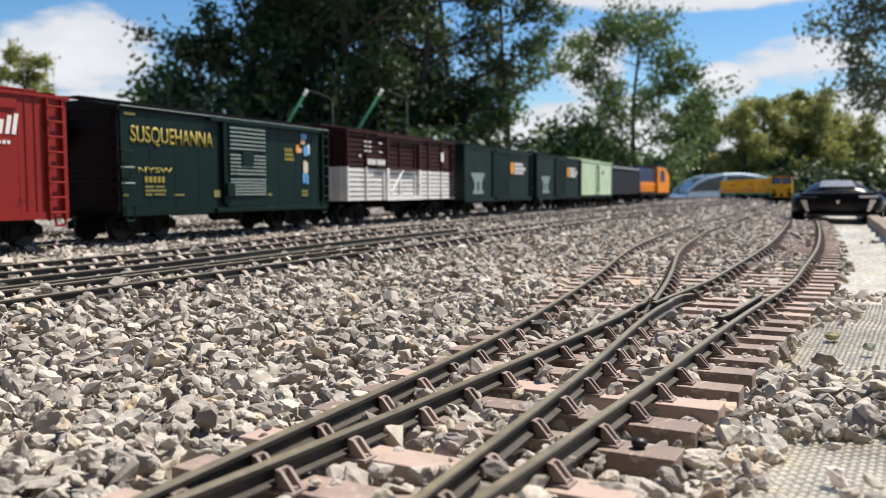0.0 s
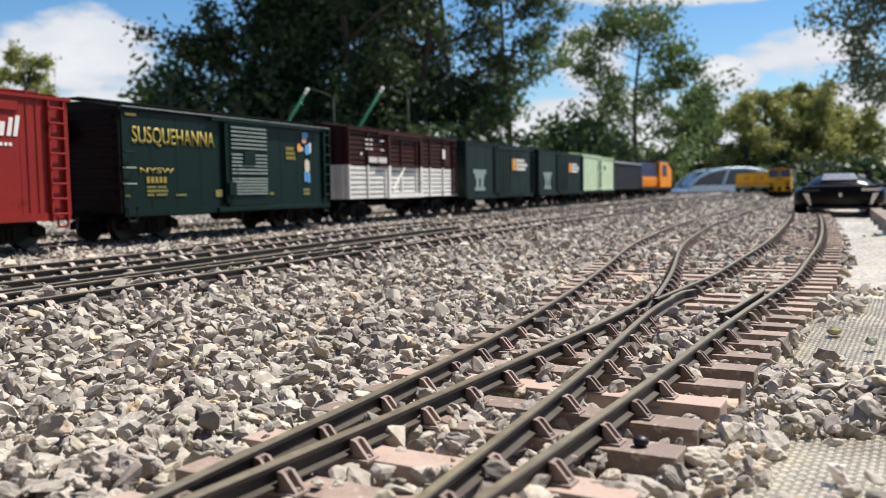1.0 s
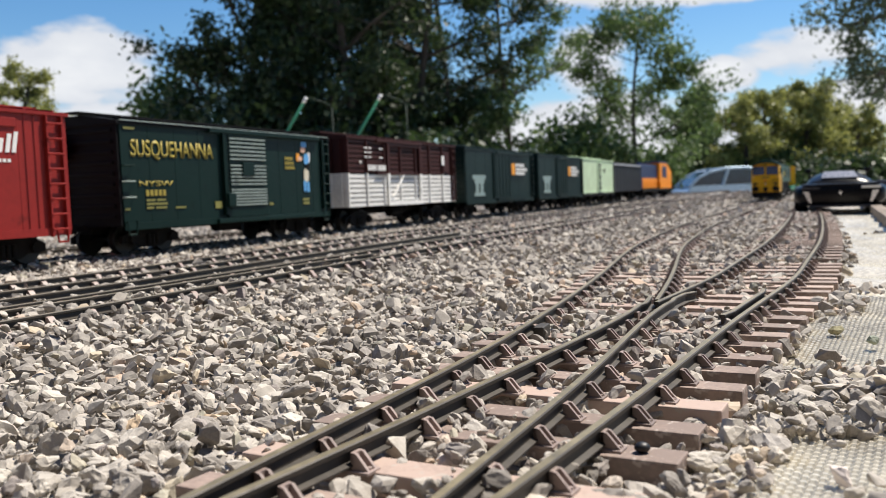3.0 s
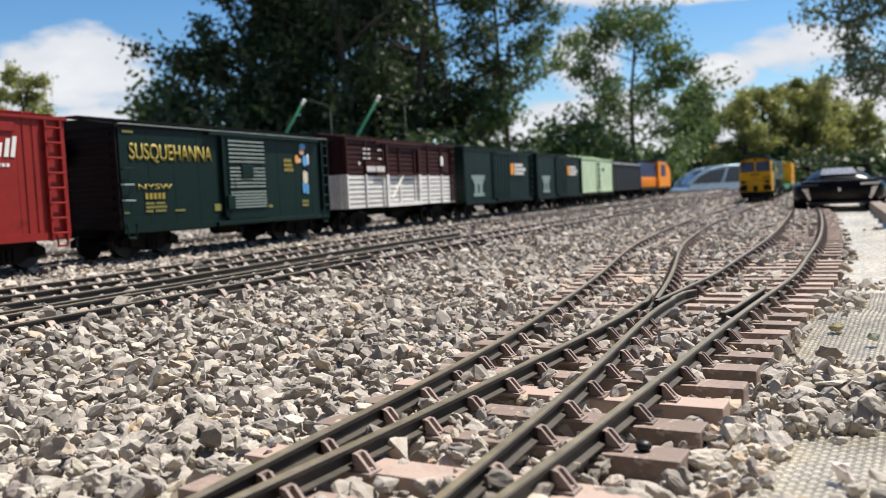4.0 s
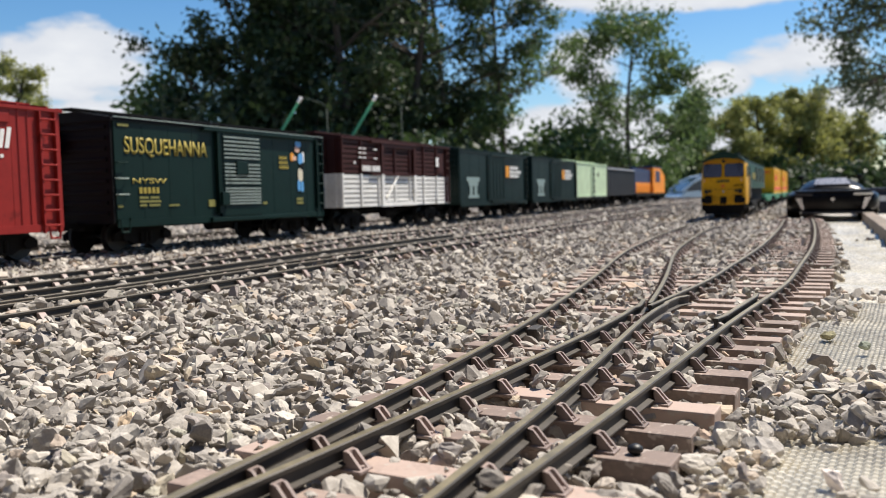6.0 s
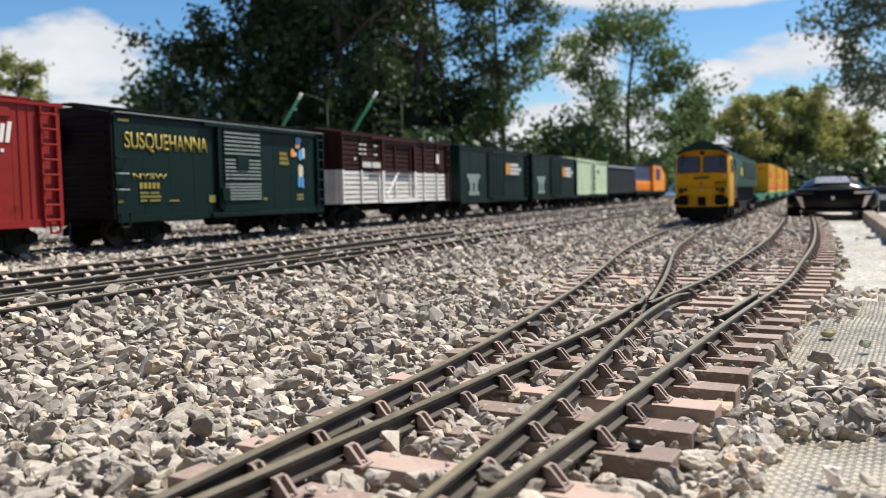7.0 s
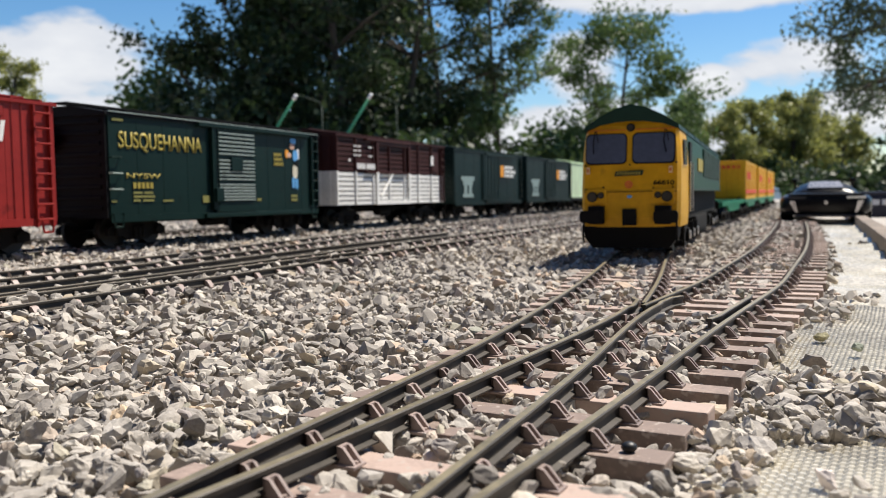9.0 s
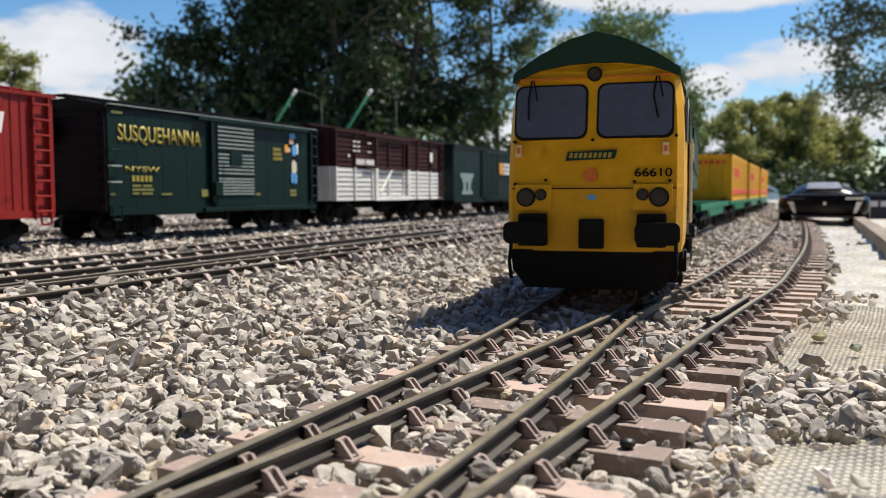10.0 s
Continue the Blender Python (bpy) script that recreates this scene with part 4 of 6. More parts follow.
def green_car():
    """The bottle green boxcar: black ends and roof, a ribbed door, yellow letters and a small painted mark."""
    L = 0.397
    ob = place(thing("boxcar", "bottle green model boxcar with black end and yellow lettering", "model wagon"), 0.8471)
    car_body(ob, L, GREEN_P, BLACK_P, BLACK_P, seams=10, sill=0.029, eave=0.1325, peak=0.142)
    h = 0.053
    # the sliding door
    d0, d1 = 0.1655, 0.2450
    bm = bmesh.new()
    box(bm, h, h + 0.0030, d0, d1, 0.031, 0.130, 0.0006)
    door = part("door", bm, GREEN_P, ob, "ribbed sliding door")
    for lo, hi, n in ((0.0440, 0.0655, 6), (0.0680, 0.0945, 6), (0.0975, 0.1265, 6)):
        for k in range(n):
            z = lo + (hi - lo) * (k + 0.5) / n
            bm = bmesh.new()
            box(bm, h + 0.0026, h + 0.0048, d0 + 0.004, d1 - 0.004, z - 0.0008, z + 0.0008, 0.0004)
            part("rib", bm, SLAT_GREEN, door, "pale horizontal rib")
    bm = bmesh.new()
    box(bm, h + 0.0028, h + 0.0062, d0 + 0.027, d0 + 0.050, 0.080, 0.0965, 0.001)
    part("tack_board", bm, GREEN_P, door)
    bm = bmesh.new()
    box(bm, h + 0.0028, h + 0.0075, d0 - 0.004, d0 + 0.010, 0.044, 0.060, 0.001)
    rod(bm, (h + 0.006, d0 + 0.002, 0.040), (h + 0.006, d0 + 0.002, 0.128), 0.0010, 6)
    part("latch", bm, GREEN_P, door)
    bm = bmesh.new()
    box(bm, h, h + 0.0055, d0 - 0.03, L - 0.028, 0.1295, 0.1335, 0.0006)
    part("door_track", bm, GREEN_P, ob)
    bm = bmesh.new()
    box(bm, h, h + 0.0050, d0 - 0.02, L - 0.050, 0.0255, 0.0305, 0.0006)
    part("door_track", bm, GREEN_P, ob)
    bm = bmesh.new()
    box(bm, h, h + 0.0045, d0 - 0.006, d0 - 0.001, 0.035, 0.132, 0.0005)
    part("door_post", bm, GREEN_P, ob)
    ladder(ob, h, L - 0.012, 0.036, 0.132, GREEN_P, 0.015, 7)
    ladder(ob, -0.030, -0.0015, 0.036, 0.138, BLACK_P, 0.017, 8, "x", 0.0035)
    for z in (0.058, 0.074, 0.090):
        bm = bmesh.new()
        bent(bm, [(h, 0.003, z), (h + 0.004, 0.003, z), (h + 0.004, 0.017, z), (h, 0.017, z)], 0.0007)
        part("grab_iron", bm, SLAT_GREEN if z < 0.08 else GREEN_P, ob)
    for y in (0.013, L - 0.013):
        stirrup(ob, h + 0.001, y, 0.034, GREEN_P)
    bm = bmesh.new()
    box(bm, h + 0.001, h + 0.003, 0.002, L - 0.002, 0.1345, 0.1356, 0.0004)
    part("eave_strip", bm, SLAT_GREEN, ob, "thin pale eave strip")
    tagged(words(ob, "lettering", "SUSQUEHANNA", 0.1285, 0.0205, LETTER_Y, pose(h + 0.0009, 0.0160, 0.0960, 90, 0, 90), 0.0001, 0.014), "large yellow lettering")
    words(ob, "reporting_mark", "NYSW", 0.050, 0.0056, LETTER_Y, pose(h + 0.0009, 0.0255, 0.0690, 90, 0, 90), 0.0001, 0.010)
    bm = bmesh.new()
    bars(bm, h + 0.0009, 0.0345, 0.0590, 5, 0.0048, 0.0062, 0.0014, 0.0002)
    part("number_lettering", bm, LETTER_Y, ob, "small yellow bars of lettering")
    dull = material("dull_yellow_lettering", (0.20, 0.19, 0.05), 0.6)
    for y, z, w, hh in ((0.0345, 0.0535, 0.013, 0.0022), (0.0500, 0.0535, 0.013, 0.0022), (0.0345, 0.0495, 0.031, 0.0022), (0.0345, 0.0455, 0.010, 0.0022), (0.0480, 0.0455, 0.016, 0.0022),
                        (0.1440, 0.0430, 0.0125, 0.0080), (0.0780, 0.0450, 0.0160, 0.0018), (0.0080, 0.1265, 0.0150, 0.0026), (0.2500, 0.0440, 0.0080, 0.0030), (0.3270, 0.0480, 0.0150, 0.0032),
                        (0.3270, 0.0430, 0.0150, 0.0032), (0.0040, 0.0450, 0.0070, 0.0026)):
        bm = bmesh.new()
        box(bm, h + 0.0008, h + 0.0010, y, y + w, z, z + hh)
        part("lettering_bar", bm, dull, ob, "dull yellow bar of lettering")
    for z, w in ((0.1015, 0.018), (0.0955, 0.020), (0.0895, 0.022)):
        bm = bmesh.new()
        bars(bm, h + 0.0008, 0.2885, z, 5, w / 6, 0.0040, w / 30, 0.0002)
        part("orange_bars", bm, LETTER_Y, ob, "ochre bars of lettering")
    dark = bpy.data.materials.get("black_paint")
    cream = material("cream_mark", (0.60, 0.55, 0.42), 0.5, 0, 0.1, 200)
    for nm, mt, shapes in (("blue_mark", BLUE_M, ((0.3270, 0.1190, 0.0140, 0.0075), (0.3330, 0.0960, 0.0120, 0.0150), (0.3300, 0.0600, 0.0065, 0.0150), (0.3380, 0.0590, 0.0060, 0.0140))),
                           ("pale_mark", SKIN_M, ((0.3260, 0.1120, 0.0110, 0.0085), (0.3190, 0.1010, 0.0100, 0.0060))),
                           ("white_mark", LETTER_W, ((0.3430, 0.0990, 0.0050, 0.0140),)),
                           ("cream_mark", cream, ((0.3320, 0.0730, 0.0115, 0.0180),)),
                           ("dark_mark", dark, ((0.3375, 0.0890, 0.0090, 0.0090),)),
                           ("orange_mark", ORANGE_M, ((0.3150, 0.1000, 0.0080, 0.0110),))):
        for k, (y, z, w, hh) in enumerate(shapes):
            bm = bmesh.new()
            prism(bm, round_rect(y, y + w, z, z + hh, min(w, hh) * 0.45), h + 0.0008, h + 0.0010 + 0.0001 * k + (0.0002 if nm == "dark_mark" else 0), axis="x")
            part(nm, bm, mt, ob)
    underframe(ob, L)
    bm = bmesh.new()
    rod(bm, (-0.02, -0.006, 0.110), (-0.02, -0.008, 0.110), 0.013, 18)
    part("brake_wheel", bm, BLACK_P, ob)


def stock_car():
    """A slatted stock car: brown above, white below, brown roof."""
    L = 0.411
    h, sill, mid, eave = 0.051, 0.034, 0.086, 0.139
    ob = place(thing("stock_car", "slatted model stock car, brown above and white below", "model wagon"), 1.2607)
    # dark inner boxes stand in for the shade inside the open slats
    bm = bmesh.new()
    box(bm, -h + 0.004, h - 0.004, 0.003, L - 0.003, sill, mid)
    part("lower_body", bm, GREY_P, ob)
    bm = bmesh.new()
    box(bm, -h + 0.004, h - 0.004, 0.003, L - 0.003, mid, eave)
    part("upper_body", bm, BLACK_P, ob)
    for z0, z1, n, mt in ((sill + 0.001, mid, 7, WHITE_P), (mid + 0.0005, eave, 7, BROWN_P)):
        for k in range(n):
            z = z0 + (z1 - z0) * k / n
            bm = bmesh.new()
            box(bm, h - 0.0045, h, 0.001, L - 0.001, z, z + (z1 - z0) / n - 0.0020, 0.0004)
            part("slat", bm, mt, ob)
        for k in range(8):
            y = 0.003 + (L - 0.006) * k / 7
            bm = bmesh.new()
            box(bm, h - 0.001, h + 0.0022, y - 0.0018, y + 0.0018, z0, z1, 0.0003)
            part("post", bm, mt, ob)
        for y0, y1 in ((0, 0.003), (L - 0.003, L)):
            bm = bmesh.new()
            box(bm, -h, h, y0, y1, z0, z1, 0.0003)
            wall = part("end_wall", bm, mt, ob)
            for k in range(6):
                x = -h + 2 * h * (k + 0.3) / 6
                ya, yb = (y0 - 0.0015, y0 + 0.0005) if y0 == 0 else (y1 - 0.0005, y1 + 0.0015)
                bm = bmesh.new()
                box(bm, x, x + 0.004, ya, yb, z0, z1)
                part("board", bm, mt, wall)
    bm = bmesh.new()
    for f in (0.315, 0.61):
        box(bm, h + 0.0005, h + 0.0042, L * f - 0.004, L * f + 0.004, 0.034, mid, 0.0005)
    rod(bm, (h + 0.0030, L * 0.35, 0.048), (h + 0.0030, L * 0.45, 0.084), 0.0016, 6)
    box(bm, h + 0.0005, h + 0.0036, L * 0.315, L * 0.61, 0.034, 0.041, 0.0005)
    part("lower_door", bm, WHITE_P, ob)
    bm = bmesh.new()
    for f in (0.315, 0.61):
        box(bm, h + 0.0005, h + 0.0042, L * f - 0.004, L * f + 0.004, mid + 0.001, 0.137, 0.0005)
    box(bm, h + 0.0005, h + 0.0036, L * 0.315, L * 0.61, 0.130, 0.137, 0.0005)
    part("upper_door", bm, BROWN_P, ob)
    bm = bmesh.new()
    box(bm, h, h + 0.005, L * 0.22, L * 0.62, 0.1355, 0.139, 0.0005)
    part("door_track", bm, BROWN_P, ob)
    bm = bmesh.new()
    box(bm, h, h + 0.004, L * 0.22, L * 0.62, mid - 0.0015, mid + 0.0015, 0.0005)
    part("door_track", bm, BROWN_P, ob)
    bm = bmesh.new()
    prism(bm, [(-h - 0.003, eave - 0.001), (h + 0.003, eave - 0.001), (h + 0.003, eave + 0.002), (0, eave + 0.0085), (-h - 0.003, eave + 0.002)], -0.002, L + 0.002)
    for k in range(22):
        y = L * (k + 0.5) / 22
        prism(bm, [(h + 0.003, eave + 0.0015), (h + 0.003, eave + 0.003), (0.001, eave + 0.0095), (0.001, eave + 0.007)], y - 0.001, y + 0.001)
    part("roof", bm, BROWN_P, ob)
    bm = bmesh.new()
    box(bm, -0.010, 0.010, -0.004, L + 0.004, eave + 0.009, eave + 0.011)
    part("running_board", bm, BROWN_P, ob)
    bm = bmesh.new()
    box(bm, h + 0.001, h + 0.0026, L * 0.140, L * 0.300, 0.089, 0.102)
    part("name_board", bm, BROWN_P, ob)
    bm = bmesh.new()
    bars(bm, h + 0.0026, L * 0.150, 0.0905, 4, 0.0060, 0.0085, 0.0012)
    bars(bm, h + 0.0026, L * 0.228, 0.0905, 4, 0.0058, 0.0085, 0.0012)
    part("lettering", bm, LETTER_W, ob, "white bars of lettering")
    for y, z, w, hh in ((0.036, 0.101, 0.005, 0.004), (0.345, 0.103, 0.011, 0.017), (0.052, 0.110, 0.009, 0.0022), (0.066, 0.110, 0.008, 0.0022), (0.052, 0.117, 0.009, 0.0022), (0.066, 0.117, 0.008, 0.0022), (0.052, 0.124, 0.009, 0.0022), (0.066, 0.124, 0.008, 0.0022), (0.100, 0.110, 0.012, 0.0018), (0.100, 0.124, 0.012, 0.0018)):
        bm = bmesh.new()
        box(bm, h + 0.0022, h + 0.0030, y, y + w, z, z + hh)
        part("lettering_bar", bm, LETTER_W, ob)
    bm = bmesh.new()
    box(bm, h + 0.001, h + 0.0026, L * 0.86, L * 0.92, 0.092, 0.124)
    part("card_board", bm, BROWN_P, ob)
    ladder(ob, h, L - 0.012, 0.036, 0.137, BROWN_P, 0.013, 7)
    underframe(ob, L)


def dark_car(y0, L):
    ob = place(thing("boxcar", "dark green model boxcar with a pale emblem and orange mark", "model wagon", group="dark green boxcars"), y0)
    car_body(ob, L, DARKGREEN_P, DARKGREEN_P, DARKGREEN_P, seams=8, eave=0.138, peak=0.146, sill=0.031)
    h = 0.053
    bm = bmesh.new()
    box(bm, h, h + 0.003, L * 0.36, L * 0.60, 0.037, 0.134, 0.0006)
    for k in range(5):
        y = L * 0.36 + L * 0.24 * (k + 0.5) / 5
        box(bm, h + 0.0025, h + 0.0042, y - 0.001, y + 0.001, 0.040, 0.132)
    part("door", bm, DARKGREEN_P, ob)
    bm = bmesh.new()
    box(bm, h, h + 0.005, L * 0.40, L * 0.84, 0.133, 0.137)
    part("door_track", bm, DARKGREEN_P, ob)
    bm = bmesh.new()
    box(bm, h, h + 0.005, L * 0.40, L * 0.84, 0.032, 0.036)
    part("door_track", bm, DARKGREEN_P, ob)
    bm = bmesh.new()
    for y, z, w, hh in ((0.036, 0.077, 0.074, 0.009), (0.046, 0.068, 0.054, 0.009), (0.052, 0.050, 0.016, 0.018), (0.078, 0.050, 0.016, 0.018), (0.044, 0.043, 0.060, 0.007)):
        box(bm, h + 0.0008, h + 0.0014, y, y + w, z, z + hh)
    part("emblem", bm, LETTER_DIM, ob, "pale faded emblem")
    bm = bmesh.new()
    for z, w in ((0.106, 0.060), (0.0965, 0.082), (0.0875, 0.066)):
        bars(bm, h + 0.0045, L * 0.675, z, 6, w / 7, 0.0070, w / 40, 0.0004)
    part("lettering", bm, LETTER_W, ob, "white bars of lettering")
    bm = bmesh.new()
    box(bm, h + 0.0045, h + 0.0052, L * 0.610, L * 0.660, 0.0875, 0.113, 0.0002)
    part("orange_mark", bm, ORANGE_M, ob)
    ladder(ob, h, L - 0.012, 0.036, 0.134, DARKGREEN_P, 0.014, 7)
    underframe(ob, L)


def pale_car():
    L = 0.4155
    ob = place(thing("refrigerator_car", "pale green model refrigerator car with dark green hinges", "model wagon"), 2.5235)
    car_body(ob, L, PALEGREEN_P, PALEGREEN_P, PALEGREEN_P, seams=24, eave=0.138, peak=0.146)
    h = 0.053
    bm = bmesh.new()
    box(bm, h, h + 0.003, L * 0.45, L * 0.60, 0.040, 0.132, 0.0006)
    part("door", bm, PALEGREEN_P, ob)
    bm = bmesh.new()
    box(bm, h + 0.003, h + 0.0045, L * 0.490, L * 0.515, 0.045, 0.131)
    part("door_bar", bm, DARKGREEN_P, ob, "dark green door bar")
    for z in (0.05, 0.065, 0.085, 0.105, 0.122):
        bm = bmesh.new()
        box(bm, h + 0.003, h + 0.0045, L * 0.478, L * 0.545, z, z + 0.004)
        part("hinge", bm, DARKGREEN_P, ob, "dark green hinge")
    bm = bmesh.new()
    box(bm, h + 0.001, h + 0.002, L * 0.655, L * 0.695, 0.101, 0.113)
    part("mark", bm, DARKGREEN_P, ob)
    bm = bmesh.new()
    box(bm, h - 0.001, h + 0.002, 0.001, L - 0.001, 0.028, 0.036)
    part("side_sill", bm, BLACK_P, ob)
    underframe(ob, L)


def hopper():
    L = 0.484
    ob = place(thing("hopper_wagon", "charcoal grey model hopper wagon with ribbed sides", "model wagon"), 2.910)
    h = 0.052
    bm = bmesh.new()
    box(bm, -h, h, 0.002, L - 0.002, 0.036, 0.128, 0.001)
    part("body", bm, GREY_P, ob)
    for k in range(10):
        y = 0.004 + (L - 0.008) * k / 9
        bm = bmesh.new()
        box(bm, h, h + 0.004, y - 0.0025, y + 0.0025, 0.037, 0.127, 0.0005)
        part("rib", bm, GREY_P, ob)
    bm = bmesh.new()
    box(bm, -h - 0.003, h + 0.004, 0, L, 0.127, 0.133, 0.001)
    part("top_rail", bm, material("light_grey_edge", (0.30, 0.31, 0.33), 0.5), ob)
    bm = bmesh.new()
    for k in range(9):
        y = L * (k + 0.5) / 9
        box(bm, -h * 0.8, h * 0.8, y - 0.015, y + 0.015, 0.132, 0.140, 0.004)
    part("load", bm, IRON, ob)
    underframe(ob, L)


def far_loco():
    """The orange and navy diesel at the head of the standing train."""
    L = 0.77
    ob = place(thing("diesel_locomotive", "orange and navy model diesel locomotive heading a goods train", "model locomotive"), 3.40)
    h = 0.050
    bm = bmesh.new()
    box(bm, -h, h, 0.01, L, 0.030, 0.040, 0.001)
    part("frame", bm, IRON, ob)
    bm = bmesh.new()
    box(bm, -0.036, 0.036, 0.02, L * 0.57, 0.040, 0.143, 0.004)
    part("hood", bm, NAVY_P, ob)
    bm = bmesh.new()
    box(bm, -0.0365, 0.0365, 0.08, L * 0.57, 0.042, 0.085, 0.002)
    part("stripe", bm, ORANGE_P, ob)
    bm = bmesh.new()
    prism(bm, [(L * 0.56, 0.040), (L * 0.985, 0.040), (L * 0.985, 0.118), (L * 0.93, 0.132), (L * 0.82, 0.152), (L * 0.56, 0.154)], -0.048, 0.048, axis="x")
    cab = part("cab", bm, ORANGE_P, ob)
    bm = bmesh.new()
    box(bm, 0.046, 0.0490, L * 0.64, L * 0.80, 0.088, 0.140, 0.002)
    part("side_window", bm, NAVY_P, cab)
    bm = bmesh.new()
    box(bm, -0.049, 0.049, L * 0.54, L * 0.84, 0.153, 0.159, 0.002)
    part("cab_roof", bm, NAVY_P, cab)
    bm = bmesh.new()
    for k in range(9):
        y = 0.03 + k * 0.05
        rod(bm, (0.049, y, 0.040), (0.049, y, 0.072), 0.001, 6)
    rod(bm, (0.049, 0.03, 0.072), (0.049, 0.43, 0.072), 0.001, 6)
    part("handrail", bm, ORANGE_P, ob)
    for y in (0.12, L - 0.12):
        truck(ob, y, 0.07)
    bm = bmesh.new()
    box(bm, -0.035, 0.035, L * 0.40, L * 0.60, 0.010, 0.030, 0.004)
    part("fuel_tank", bm, IRON, ob)


red_car()
green_car()
stock_car()
dark_car(1.682, 0.438)
dark_car(2.1223, 0.437)
pale_car()
hopper()
far_loco()

# ---------------------------------------------------------------- the moving train
YEL = paint("loco_yellow", (0.60, 0.315, 0.010), 0.38, 0.12, (0.40, 0.21, 0.014))
LOCO_GREEN = paint("loco_green", (0.009, 0.050, 0.032), 0.55, 0.15)
ROOF_GREEN = paint("roof_green", (0.008, 0.030, 0.021), 0.5, 0.15)
RUBBER = material("black_rubber", (0.006, 0.006, 0.006), 0.75, 0, 0.2, 100, ior=1.25)
LAMP = material("lamp_glass", (0.04, 0.035, 0.03), 0.12, 0.3, 0.1, 100, coat=0.6)
SILVER = material("bright_metal", (0.55, 0.55, 0.55), 0.3, 0.9, 0.1, 100)
# blue-grey base colour carries the sky's reflection in the cab windows
GLASS_D = material("sky_tinted_windscreen", (0.062, 0.078, 0.125), 0.10, 0, 0.15, 40, coat=0.5)
FADED = material("faded_orange_mark", (0.52, 0.13, 0.015), 0.6, 0, 0.25, 250)
PALE_M = material("pale_warning_mark", (0.66, 0.47, 0.27), 0.6, 0, 0.2, 300)
RED_M = material("red_mark", (0.62, 0.06, 0.02), 0.6, 0, 0.2, 300)
WAGON_GREEN = paint("wagon_green", (0.02, 0.17, 0.09), 0.5)
BOX_Y = paint("container_yellow", (0.68, 0.36, 0.018), 0.5, 0.1)


def loco_bogie(parent, y):
    bm = bmesh.new()
    for s in (-1, 1):
        x0, x1 = sorted((s * 0.0335, s * 0.0375))
        prism(bm, [(y - 0.068, 0.012), (y - 0.066, 0.024), (y + 0.066, 0.024), (y + 0.068, 0.012), (y + 0.05, 0.009), (y - 0.05, 0.009)], x0, x1, axis="x")
        for d in (-0.046, 0, 0.046):
            x0, x1 = sorted((s * 0.036, s * 0.0405))
            box(bm, x0, x1, y + d - 0.006, y + d + 0.006, 0.009, 0.021, 0.001)
        for d in (-0.023, 0.023):
            rod(bm, (s * 0.039, y + d, 0.010), (s * 0.039, y + d, 0.026), 0.0035, 10)
    tr = part("bogie", bm, IRON, parent)
    for d in (-0.046, 0, 0.046):
        wheelset(tr, y + d, 0.0150)
        for s in (-1, 1):
            bm = bmesh.new()
            rod(bm, (s * 0.040, y + d, 0.015), (s * 0.0420, y + d, 0.015), 0.0038, 12)
            part("axle_cover", bm, SILVER, tr)


